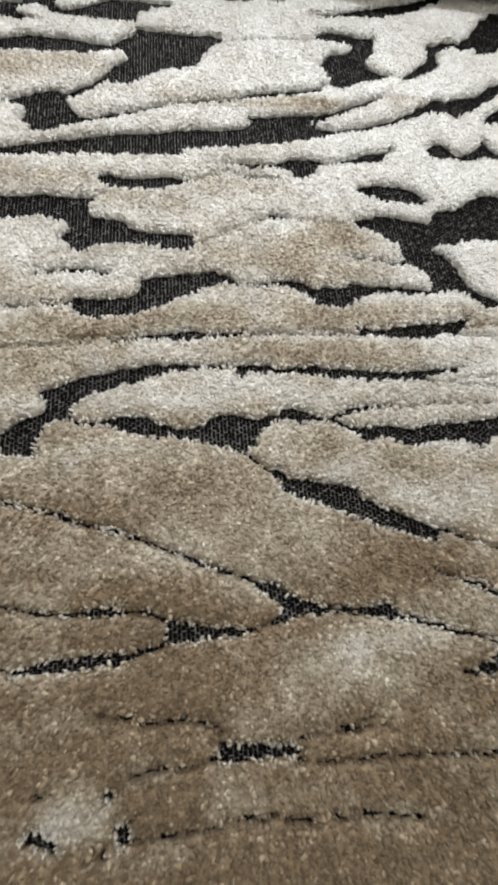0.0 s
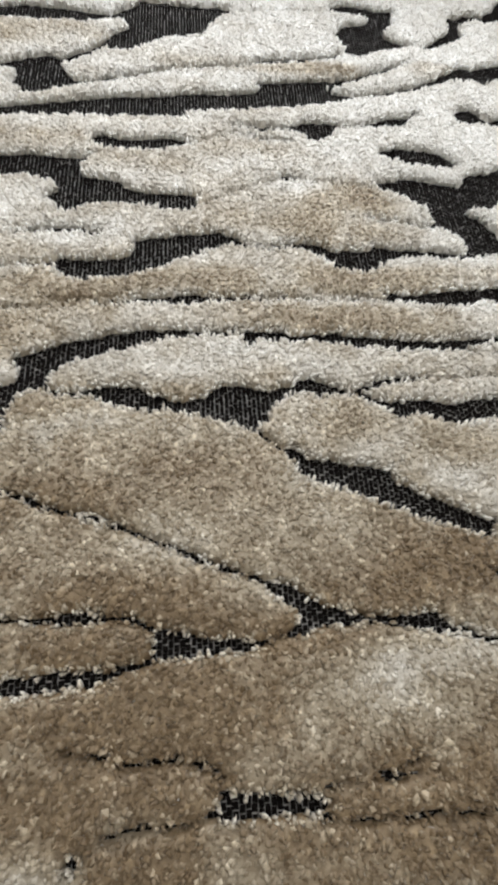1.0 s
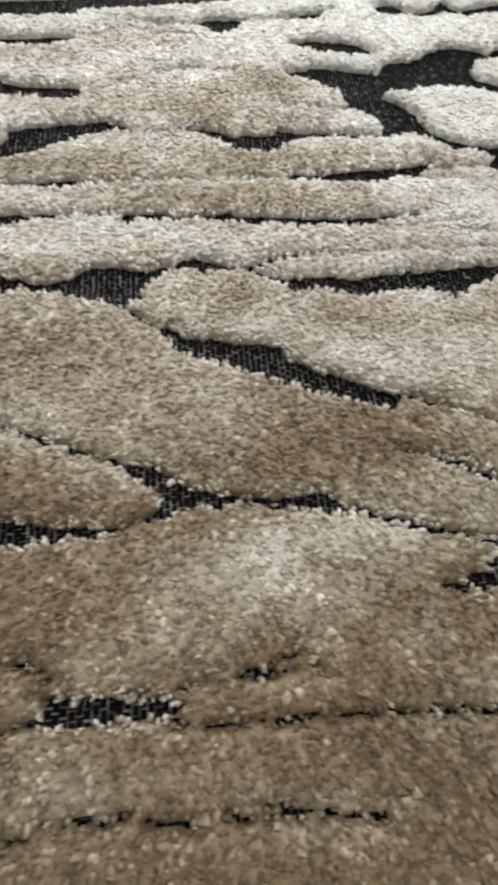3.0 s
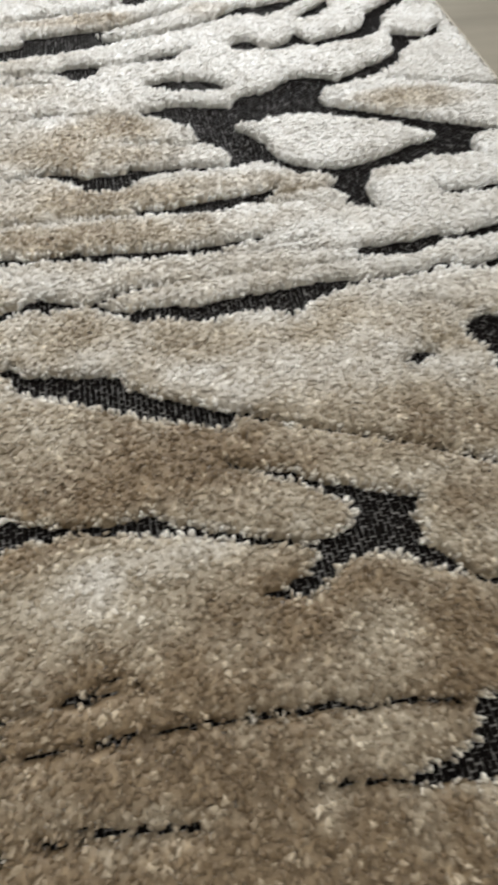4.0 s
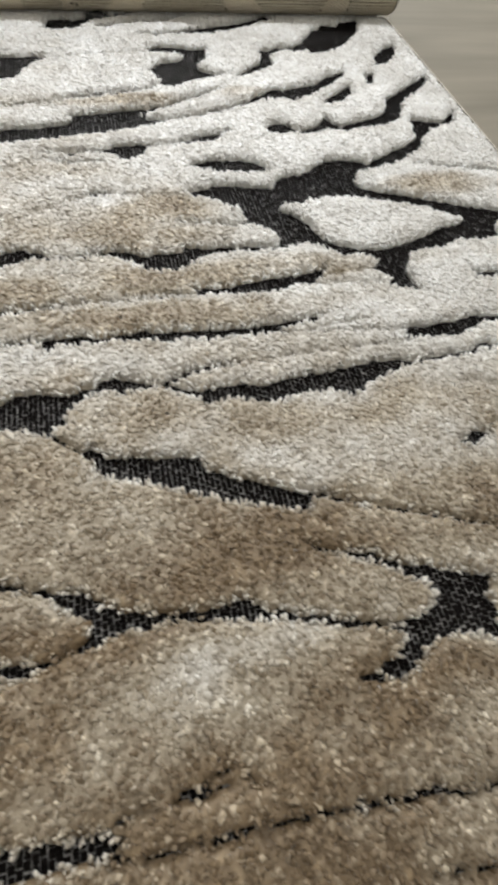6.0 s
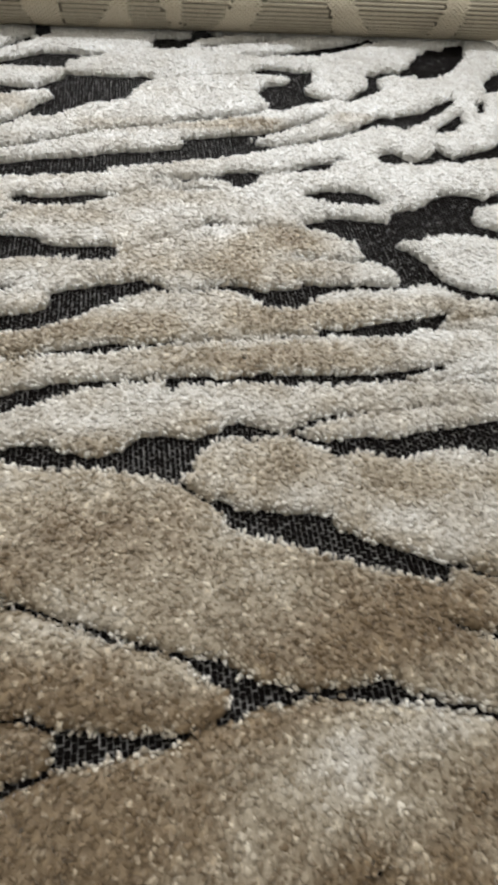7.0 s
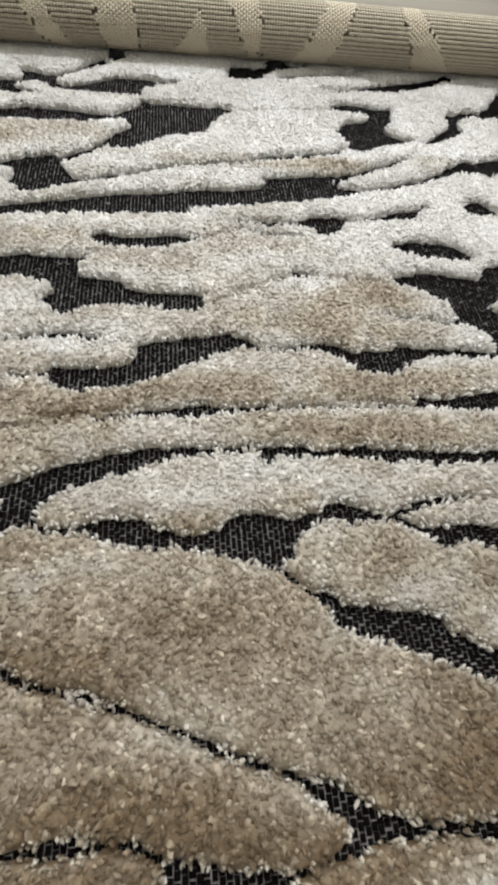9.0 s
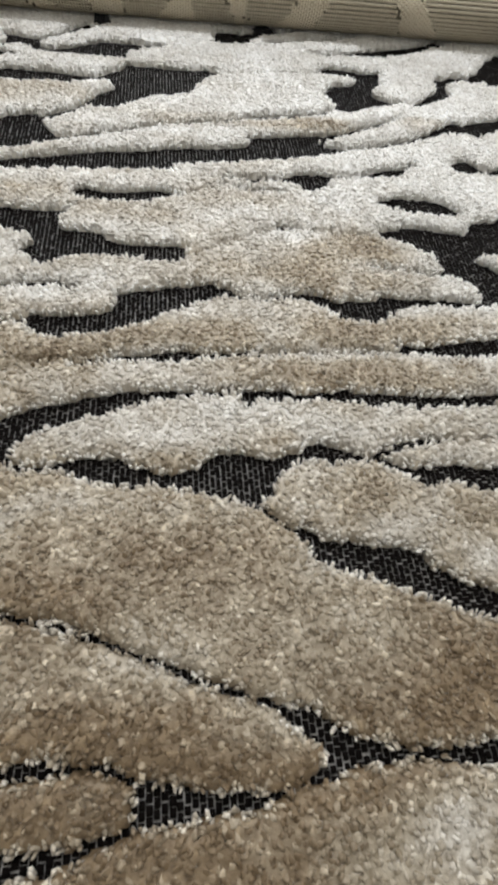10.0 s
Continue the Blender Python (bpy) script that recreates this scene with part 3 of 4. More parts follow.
groove(((339.0, 497.0), (359.0, 512.0), (377.0, 528.0)), ((336.0, 485.0), (355.0, 489.0), (372.0, 506.0)))
groove(((281.0, 517.0), (295.0, 522.0), (298.0, 497.0), (330.0, 524.0), (356.0, 547.0), (381.0, 560.0)), ((280.0, 496.0), (293.0, 501.0), (300.0, 492.0), (328.0, 506.0), (353.0, 526.0), (376.0, 546.0)))
groove(((255.3, -31.0), (270.1, -39.6), (277.1, -45.6), (286.0, -54.2), (301.8, -61.0), (315.1, -66.3), (323.3, -65.9), (339.0, -63.1)), ((251.7, -39.4), (266.7, -46.2), (274.5, -49.8), (284.2, -56.0), (299.8, -62.6), (311.9, -69.8), (317.5, -74.0), (331.5, -73.6)))
groove(((284.6, -79.9), (292.6, -80.4)), ((282.3, -82.4), (290.4, -82.4)))
groove(((93.6, -67.7), (102.8, -68.7), (110.3, -64.8), (117.4, -64.4)), ((94.6, -69.7), (103.7, -69.9), (110.3, -65.8), (117.4, -65.4)))
groove(((93.9, -85.3), (104.8, -85.6), (116.0, -85.9), (129.5, -87.4), (138.5, -87.9), (150.2, -88.8), (162.2, -89.4), (174.2, -90.3), (186.5, -91.3), (199.3, -91.0), (206.6, -92.9), (216.0, -96.2), (226.7, -96.0), (241.8, -98.8), (259.4, -102.8)), ((93.9, -86.3), (104.8, -86.6), (115.9, -86.9), (129.4, -88.4), (138.8, -89.6), (150.4, -90.1), (162.0, -91.8), (173.9, -92.4), (185.9, -93.8), (198.3, -94.4), (205.6, -95.4), (215.2, -97.4), (225.6, -97.4), (240.7, -99.7), (258.1, -103.8)))
groove(((263.3, -102.2), (259.9, -108.5), (258.7, -114.5), (251.8, -119.6), (241.7, -121.8), (227.3, -124.7)), ((290.7, -106.0), (284.4, -114.8), (279.7, -122.1), (276.8, -127.8), (277.7, -131.4), (272.3, -134.5)))
groove(((287.3, -105.4), (300.4, -106.7), (314.1, -108.5)), ((278.6, -120.4), (294.1, -115.8), (308.7, -115.2)))
groove(((262.8, -119.4), (246.9, -120.1), (238.6, -121.3), (226.8, -122.9)), ((256.7, -130.7), (242.6, -128.7), (235.1, -128.3), (224.7, -126.9)))
groove(((228.4, -124.6), (218.1, -121.6), (213.7, -122.8), (201.3, -120.0), (189.5, -119.0)), ((227.0, -126.5), (217.1, -123.1), (213.4, -123.8), (200.7, -121.1), (189.2, -119.9)))
groove(((275.3, -126.2), (284.4, -132.0), (293.3, -136.1)), ((271.0, -132.3), (282.0, -133.8), (291.5, -136.3)))
groove(((93.5, -112.0), (109.8, -115.8), (121.9, -118.7), (130.4, -119.4), (141.1, -121.7)), ((93.5, -113.0), (109.8, -116.7), (122.4, -119.8), (130.7, -121.6), (141.0, -122.7)))
groove(((246.1, -163.3), (257.7, -164.6), (264.2, -166.3), (277.2, -168.6)), ((244.5, -164.3), (255.1, -167.2), (262.1, -167.7), (276.8, -169.5)))
groove(((-53.9, -48.7), (-45.3, -50.3), (-36.3, -51.9)), ((-52.7, -50.3), (-44.3, -51.3), (-36.2, -52.9)))
groove(((-31.1, -55.0), (-21.5, -55.2), (-14.0, -55.2), (-7.6, -54.8), (-1.1, -54.0)), ((-30.2, -56.5), (-20.8, -57.1), (-13.5, -56.4), (-7.1, -55.9), (-0.7, -55.9)))
groove(((2.7, -56.4), (11.0, -57.5), (15.0, -60.0), (18.7, -63.8)), ((3.0, -59.5), (11.2, -60.5), (15.1, -62.6), (18.8, -65.1)))
groove(((16.5, -69.2), (26.3, -70.7), (37.1, -72.9), (48.1, -72.8), (59.2, -72.8), (65.7, -74.9), (69.8, -78.4)), ((16.6, -80.4), (26.0, -81.4), (36.5, -81.9), (47.0, -82.6), (57.7, -82.8), (64.3, -81.9), (68.9, -79.9)))
groove(((18.7, -77.5), (11.3, -77.9), (5.2, -80.0), (-9.0, -80.8), (-25.1, -80.4), (-37.0, -83.1)), ((18.7, -80.2), (11.5, -79.0), (5.3, -81.0), (-8.9, -81.8), (-25.0, -81.4), (-36.0, -84.0)))
groove(((67.9, -72.6), (77.6, -70.4), (84.0, -71.0)), ((67.8, -73.6), (76.7, -71.3), (83.8, -72.0)))
groove(((92.7, -69.8), (100.7, -70.7), (109.1, -70.4), (124.4, -68.3)), ((91.6, -70.7), (99.4, -72.0), (107.7, -71.3), (124.2, -69.3)))
groove(((63.8, -82.1), (73.1, -84.6), (83.9, -86.1), (97.3, -86.5), (115.0, -88.4), (128.5, -89.5)), ((62.8, -85.5), (73.0, -85.6), (83.8, -87.1), (97.1, -87.4), (114.8, -89.4), (128.3, -90.5)))
groove(((17.7, -109.8), (25.5, -110.1), (31.4, -110.4), (39.4, -111.3), (49.5, -110.4)), ((17.7, -110.8), (25.4, -111.1), (31.2, -112.1), (39.0, -112.7), (49.0, -111.6)))
groove(((55.4, -112.4), (60.4, -113.6), (67.6, -113.8), (72.1, -116.0)), ((54.8, -113.9), (59.6, -115.9), (66.5, -117.3), (71.9, -117.0)))
groove(((83.2, -113.8), (91.7, -116.1), (106.3, -117.0), (118.9, -117.8)), ((82.0, -115.5), (91.5, -117.1), (106.1, -117.9), (118.7, -118.8)))
groove(((-47.6, -103.3), (-37.5, -106.2)), ((-45.7, -109.5), (-35.9, -110.8)))
groove(((-97.0, -104.3), (-88.9, -101.9), (-77.3, -110.9)), ((-95.8, -109.2), (-87.3, -112.6), (-76.3, -116.3)))
groove(((-92.1, -86.9), (-86.8, -86.9)), ((-91.2, -88.4), (-85.9, -89.5)))
groove(((-52.8, -91.2), (-46.3, -88.4)), ((-52.2, -94.9), (-45.9, -91.0)))
groove(((-46.2, -108.6), (-36.3, -104.1)), ((-45.6, -117.1), (-35.9, -115.0)))
groove(((-54.1, -119.2), (-49.9, -114.8)), ((-53.6, -122.4), (-49.4, -117.8)))
groove(((-36.9, -113.7), (-14.6, -113.9), (8.2, -113.2), (31.6, -111.5)), ((-36.9, -114.7), (-14.6, -114.9), (8.2, -114.2), (31.6, -112.5)))

SEAMS = []


def seam(*stations):
    """A shallow dent between two bands of pile, along x, y."""
    SEAMS.append(stations)


seam((62.1, 222.4), (94.6, 222.3), (133.9, 224.5), (178.7, 222.2))
seam((-136.6, 211.6), (-103.5, 212.4), (-69.6, 213.8))
seam((239.4, 226.8), (281.8, 230.9))
seam((230.9, 179.1), (268.4, 180.7))
seam((15.7, 313.3), (44.0, 329.3), (81.3, 344.9))
seam((97.3, 346.9), (128.9, 342.7), (166.4, 338.7))
seam((10.6, 385.7), (48.2, 401.1), (109.1, 410.4))
seam((207.3, 176.2), (248.5, 172.8), (294.3, 165.9))
seam((225.9, 222.6), (268.3, 219.6), (308.5, 212.5))
seam((175.4, 153.9), (205.8, 156.3), (252.5, 155.8), (293.3, 155.7))
seam((98.9, 228.3), (148.6, 223.4), (188.1, 219.3))
seam((304.2, 138.0), (342.2, 138.4))
seam((440.4, 168.3), (462.7, 166.9))
seam((312.7, 115.2), (328.7, 114.5), (348.7, 102.7))
seam((342.9, 88.9), (319.1, 79.5))
seam((106.9, -72.7), (129.6, -72.3))
seam((-34.9, 222.5), (-86.9, 217.5))
seam((156.5, 529.5), (207.5, 548.7), (233.2, 550.1))
seam((50.4, 586.8), (90.6, 594.9), (154.7, 601.4))
seam((113.2, 142.5), (117.0, 143.8))

X0, X1, Y0, Y1 = -0.235, 0.4870, -0.200, 0.728
CELL = 0.0009
NX, NY = int((X1 - X0) / CELL) + 1, int((Y1 - Y0) / CELL) + 1
GX, GY = np.meshgrid(X0 + CELL * np.arange(NX), Y0 + CELL * np.arange(NY))
rng = np.random.default_rng(7)


def lattice(x, y, size, seed):
    """Smooth value noise from -1 to 1, with lumps of that size."""
    table = np.random.default_rng(seed).uniform(-1, 1, (257, 257))
    u, v = np.asarray(x) / size + 1000, np.asarray(y) / size + 1000
    i, j = np.floor(u).astype(int), np.floor(v).astype(int)
    a, b = u - i, v - j
    a, b = a * a * (3 - 2 * a), b * b * (3 - 2 * b)
    i, j = i % 256, j % 256
    return (table[i, j] * (1 - a) + table[i + 1, j] * a) * (1 - b) + (table[i, j + 1] * (1 - a) + table[i + 1, j + 1] * a) * b


def distance_to_grooves():
    """Metres from each cell to the nearest groove's edge; below zero inside."""
    d = np.full(GX.shape, 0.021)
    reach = 0.018
    for outline in GROOVES:
        loop = np.array(outline) / 1000
        (ax, ay), (bx, by) = loop.min(0) - reach, loop.max(0) + reach
        win = (slice(*(int(np.clip((q - Y0) / CELL, 0, NY)) for q in (ay, by))), slice(*(int(np.clip((q - X0) / CELL, 0, NX)) for q in (ax, bx))))
        x, y = GX[win], GY[win]
        if not x.size:
            continue
        far, inside = np.full(x.shape, 1.0), np.zeros(x.shape, bool)
        for (ax, ay), (bx, by) in zip(loop, np.roll(loop, -1, 0)):
            dx, dy = bx - ax, by - ay
            t = np.clip(((x - ax) * dx + (y - ay) * dy) / (dx * dx + dy * dy + 1e-12), 0, 1)
            far = np.minimum(far, np.hypot(x - ax - t * dx, y - ay - t * dy))
            if abs(dy) > 1e-9:
                inside ^= ((ay > y) != (by > y)) & (x < dx * (y - ay) / dy + ax)
        d[win] = np.minimum(d[win], np.where(inside, -far, far))
    return d


def dented(d):
    for stations in SEAMS:
        s = np.array(stations) / 1000
        for (ax, ay), (bx, by) in zip(s[:-1], s[1:]):
            dx, dy = bx - ax, by - ay
            t = np.clip(((GX - ax) * dx + (GY - ay) * dy) / (dx * dx + dy * dy + 1e-12), 0, 1)
            d = np.minimum(d, np.hypot(GX - ax - t * dx, GY - ay - t * dy) + 0.0007)
    return d


DIST = dented(distance_to_grooves())
DIST += np.interp(GY, (-0.06, -0.02, 0.15, 0.45), (0.0004, -0.0001, -0.0003, -0.0014)) + 0.0011 * lattice(GX, GY, 0.0042, 3) + 0.0006 * lattice(GX, GY, 0.0022, 4)
# the pile ends in a rounded corner by the roll and along the side edge
CORNER, CORNER_Y = 0.020, 0.706
beyond = np.hypot(np.maximum(GX - (X1 - CORNER), 0), np.maximum(GY - (CORNER_Y - CORNER), 0))
DIST = np.minimum(DIST, np.where((GY > CORNER_Y - CORNER) & (GX > X1 - CORNER), CORNER - beyond, X1 - GX))


def sampled(grid, x, y):
    i = np.clip((x - X0) / CELL, 0, NX - 1.001)
    j = np.clip((y - Y0) / CELL, 0, NY - 1.001)
    a, b = i.astype(int), j.astype(int)
    u, v = i - a, j - b
    return (grid[b, a] * (1 - u) + grid[b, a + 1] * u) * (1 - v) + (grid[b + 1, a] * (1 - u) + grid[b + 1, a + 1] * u) * v


def rounded(d, wide):
    t = np.clip(d / wide, 0, 1)
    return np.sqrt(1 - (1 - t) ** 2)


# beige, with dimmer near-end light put into it, and patches: x, y, half-lengths (mm), depth
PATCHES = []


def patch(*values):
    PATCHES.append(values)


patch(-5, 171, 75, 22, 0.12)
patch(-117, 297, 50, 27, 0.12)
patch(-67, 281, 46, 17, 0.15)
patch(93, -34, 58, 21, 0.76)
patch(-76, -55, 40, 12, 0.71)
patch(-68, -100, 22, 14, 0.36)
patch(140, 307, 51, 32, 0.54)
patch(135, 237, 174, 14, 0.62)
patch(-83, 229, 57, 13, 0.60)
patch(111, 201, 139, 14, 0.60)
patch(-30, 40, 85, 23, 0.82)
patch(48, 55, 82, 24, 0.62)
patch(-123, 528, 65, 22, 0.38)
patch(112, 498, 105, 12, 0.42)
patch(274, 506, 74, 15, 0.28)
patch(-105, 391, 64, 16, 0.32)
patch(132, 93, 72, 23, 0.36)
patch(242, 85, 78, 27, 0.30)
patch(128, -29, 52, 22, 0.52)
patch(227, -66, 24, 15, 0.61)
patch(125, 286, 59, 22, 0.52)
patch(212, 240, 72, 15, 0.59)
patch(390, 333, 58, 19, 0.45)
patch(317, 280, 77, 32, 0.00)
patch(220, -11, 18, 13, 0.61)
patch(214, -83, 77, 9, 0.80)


def dye_and_shade_at(x, y):
    # base tone: dimmer near end and brighter right side put into the colour
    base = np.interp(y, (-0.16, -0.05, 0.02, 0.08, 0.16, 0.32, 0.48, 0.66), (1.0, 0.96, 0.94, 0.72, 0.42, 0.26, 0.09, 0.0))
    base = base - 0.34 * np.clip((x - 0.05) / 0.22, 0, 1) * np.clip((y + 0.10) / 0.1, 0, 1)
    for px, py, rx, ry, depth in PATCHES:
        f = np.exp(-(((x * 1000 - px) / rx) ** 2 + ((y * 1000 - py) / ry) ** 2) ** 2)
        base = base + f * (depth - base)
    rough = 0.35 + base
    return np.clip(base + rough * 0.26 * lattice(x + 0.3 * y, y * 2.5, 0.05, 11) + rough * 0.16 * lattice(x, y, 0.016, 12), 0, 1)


HEIGHT = 0.0074
SHEAF = 0.0027
JIT = np.random.default_rng(21).uniform(-0.4, 0.4, (3, 256, 256))


def sheaf_relief(x, y):
    """0 at the middle of the nearest sheaf of yarn, near 1 in the cracks between two; and that sheaf's own height, -1 to 1."""
    i, j = np.floor(x / SHEAF).astype(int), np.floor(y / SHEAF).astype(int)
    one, two = np.full(x.shape, 9.0), np.full(x.shape, 9.0)
    own = np.zeros(x.shape)
    for di in (-1, 0, 1):
        for dj in (-1, 0, 1):
            a, b = (i + di) % 256, (j + dj) % 256
            r = np.hypot(x / SHEAF - (i + di + 0.5 + JIT[0, a, b]), y / SHEAF - (j + dj + 0.5 + JIT[1, a, b]))
            near = r < one
            two = np.where(near, one, np.minimum(two, r))
            own = np.where(near, JIT[2, a, b] / 0.4, own)
            one = np.where(near, r, one)
    return np.clip(one / (two + 1e-6), 0, 1), own


def bed_height(d, x, y):
    crack, own = sheaf_relief(x, y)
    relief = 0.0004 * own - 0.0005 * crack ** 2 - 0.0004 + 0.0003 * lattice(x, y, 0.0016, 5) + 0.0004 * lattice(x, y, 0.028, 6)
    return (HEIGHT - 0.0026) * rounded(d + 0.0003, 0.0026) + 0.0032 * rounded(d, 0.012) + relief * np.clip(d / 0.0016, 0, 1)


def toned(me, x, y, share=1.0):
    a = me.attributes.new("dye_and_shade", "FLOAT", "POINT")
    a.data.foreach_set("value", (share * dye_and_shade_at(x, y)).astype(np.float32))
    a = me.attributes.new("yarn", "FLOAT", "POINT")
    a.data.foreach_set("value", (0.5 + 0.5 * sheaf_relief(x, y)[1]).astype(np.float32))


def islands():
    """Which raised field of pile each cell belongs to: fields are told apart by the grooves cut round them."""
    step = 2
    solid = DIST[::step, ::step] > 0.0012
    n, m = solid.shape
    label = np.where(solid, -1, 0)
    fields = 0
    for a, b in zip(*np.nonzero(solid)):
        if label[a, b] != -1:
            continue
        fields += 1
        label[a, b] = fields
        todo, size = collections.deque([(a, b)]), [(a, b)]
        while todo:
            p, q = todo.popleft()
            for u, v in ((p + 1, q), (p - 1, q), (p, q + 1), (p, q - 1)):
                if 0 <= u < n and 0 <= v < m and label[u, v] == -1:
                    label[u, v] = fields
                    todo.append((u, v))
                    size.append((u, v))
        if len(size) < 60:
            for p, q in size:
                label[p, q] = 0
            fields -= 1
    for k in range(10):
        grown = label.copy()
        for du, dv in ((1, 0), (-1, 0), (0, 1), (0, -1)):
            grown = np.maximum(grown, np.where(grown == 0, np.roll(label, (du, dv), (0, 1)), 0))
        label = grown
    label[label == 0] = 1
    return label, fields


FIELD, FIELDS = islands()


def pile_fields(parent):
    """The dense body of the pile, field by field: a closed relief that falls to the ground cloth at every groove."""
    step = 2
    x, y, d = GX[::step, ::step], GY[::step, ::step], DIST[::step, ::step]
    d = d - 0.0007
    z = bed_height(np.maximum(d, 0), x, y)
    z[d < 0] = -0.00056
    n, m = x.shape
    index = np.arange(n * m).reshape(n, m)
    quads = np.stack([index[:-1, :-1], index[:-1, 1:], index[1:, 1:], index[1:, :-1]], -1).reshape(-1, 4)
    keep = (d.ravel()[quads] > -0.00028).any(1)
    quads, of = quads[keep], FIELD[:-1, :-1].ravel()[keep]
    places = np.stack([x.ravel(), y.ravel(), z.ravel()], -1)
    fields = {}
    for k in range(1, FIELDS + 1):
        if not (of == k).any():
            continue
        used, inverse = np.unique(quads[of == k], return_inverse=True)
        co = places[used]
        me = mesh_from("pile_field", co, inverse.reshape(-1, 4), PILE, True)
        toned(me, co[:, 0], co[:, 1])
        fields[k] = part("pile_field", me, parent)
    return fields


TUFT = 0.0027


def pile_tufts(fields):
    """Cut tufts over every field: each a small leaning sheaf with a rounded, tilted head, painted whiter at the field's
    rim as if backlit.
    """
    nx, ny = int((X1 - X0 + 0.0028) / TUFT), int((Y1 - Y0) / (TUFT * 0.9))
    x, y = np.meshgrid(X0 + TUFT * np.arange(nx), Y0 + TUFT * 0.9 * np.arange(ny))
    x[1::2] += TUFT / 2
    x, y = x.ravel() + rng.uniform(-0.45, 0.45, x.size) * TUFT, y.ravel() + rng.uniform(-0.45, 0.45, x.size) * TUFT
    d = sampled(DIST, x, y)
    # a second, finer row along the rims
    ex, ey = rng.uniform(X0, X1, 2 * x.size), rng.uniform(Y0, Y1, 2 * x.size)
    ed = sampled(DIST, ex, ey)
    more = ed < 0.0030
    x, y, d = np.concatenate([x, ex[more]]), np.concatenate([y, ey[more]]), np.concatenate([d, ed[more]])
    finer = np.arange(x.size) >= x.size - int(more.sum())
    keep = d > 0.0006
    x, y, d, finer = x[keep], y[keep], d[keep], finer[keep]
    e = 0.0017
    gx = sampled(DIST, x + e, y) - sampled(DIST, x - e, y)
    gy = sampled(DIST, x, y + e) - sampled(DIST, x, y - e)
    # tufts lean out over wide grooves, and stand close on both sides of a narrow crack
    reach = (d + 0.0018) / np.maximum(np.hypot(gx, gy), 1e-6)
    wide_open = np.clip(-sampled(DIST, x - gx * reach, y - gy * reach) / 0.0014, 0, 1)
    keep = ~finer | (wide_open > 0.35)
    x, y, d, gx, gy, wide_open = (q[keep] for q in (x, y, d, gx, gy, wide_open))
    count = len(x)
    edge = np.clip(1 - d / 0.0036, 0, 1) / (2 * e) * (0.1 + 0.9 * wide_open)
    lx = 0.30 * lattice(x, y, SHEAF, 41) - 0.34 * gx * edge + rng.normal(0, 1, count) * np.where(d < 0.0022, 0.12, 0.25)
    ly = 0.30 * lattice(x, y, SHEAF, 42) - 0.34 * gy * edge + rng.normal(0, 1, count) * np.where(d < 0.0022, 0.12, 0.25)
    bed = bed_height(d, x, y)
    top = bed + rng.uniform(0.0004, 0.0009, count) + 0.0004 * lattice(x, y, 0.006, 43)
    top = np.maximum(top, HEIGHT * np.clip(0.5 + d / 0.008, 0, 0.85) + rng.normal(0, 0.0005, count))
    root = np.where(d < 0.0022, 0.0, np.maximum(bed - 0.0016, 0.0))
    length = top - root
    wide = np.where(d < 0.003, 0.0012, 0.0018) * rng.uniform(0.6, 1.3, count)
    turn = rng.uniform(0, 2 * np.pi, count)
    dye_and_shade = dye_and_shade_at(x, y)
    # the deeper the beige, so mostly towards the near end, the more ragged the heads
    tx, ty = ((0.22 + 0.45 * dye_and_shade) * rng.normal(0, 1, count) for q in "xy")
    slim = rng.uniform(0.6, 1.0, count)
    ring = []
    for up, fat in ((0.0, 1.15), (0.78, 1.0), (1.0, 0.62)):
        for k in range(4):
            a = turn + k * np.pi / 2 + up * 0.7
            out = wide * fat * rng.uniform(0.75, 1.25, count) * (slim if k % 2 else 1.6 - 0.6 * slim)
            ox, oy = out * np.cos(a), out * np.sin(a)
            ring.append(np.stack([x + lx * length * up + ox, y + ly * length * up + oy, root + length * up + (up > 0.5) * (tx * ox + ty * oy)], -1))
    co = np.stack(ring, 1)
    faces = []
    for k in range(4):
        q = (k + 1) % 4
        faces += [(k, q, q + 4, k + 4), (k + 4, q + 4, q + 8, k + 8)]
    faces = np.array(faces + [(8, 9, 10, 11)])
    of = FIELD[np.clip(((y - Y0) / CELL / 2).astype(int), 0, FIELD.shape[0] - 1), np.clip(((x - X0) / CELL / 2).astype(int), 0, FIELD.shape[1] - 1)]
    # backlit glow along wide grooves is added to the tuft's tone
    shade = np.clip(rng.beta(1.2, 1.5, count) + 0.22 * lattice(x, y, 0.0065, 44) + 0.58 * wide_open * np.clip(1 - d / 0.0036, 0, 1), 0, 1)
    for k, field in fields.items():
        pick = of == k
        c = int(pick.sum())
        if not c:
            continue
        index = (np.arange(c) * 12)[:, None, None] + faces[None]
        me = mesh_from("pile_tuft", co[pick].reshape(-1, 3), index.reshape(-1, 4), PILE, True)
        # rims also lose beige: the same backlight put into the colour
        a = me.attributes.new("dye_and_shade", "FLOAT", "POINT")
        a.data.foreach_set("value", np.repeat(dye_and_shade[pick] * np.clip(1 - 0.8 * wide_open[pick] * (1 - d[pick] / 0.0052), 0.2, 1) * (1.2 - 0.42 * shade[pick]), 12).astype(np.float32))
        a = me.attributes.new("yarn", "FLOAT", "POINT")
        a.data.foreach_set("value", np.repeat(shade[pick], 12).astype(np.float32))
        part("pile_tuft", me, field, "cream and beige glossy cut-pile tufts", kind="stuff")


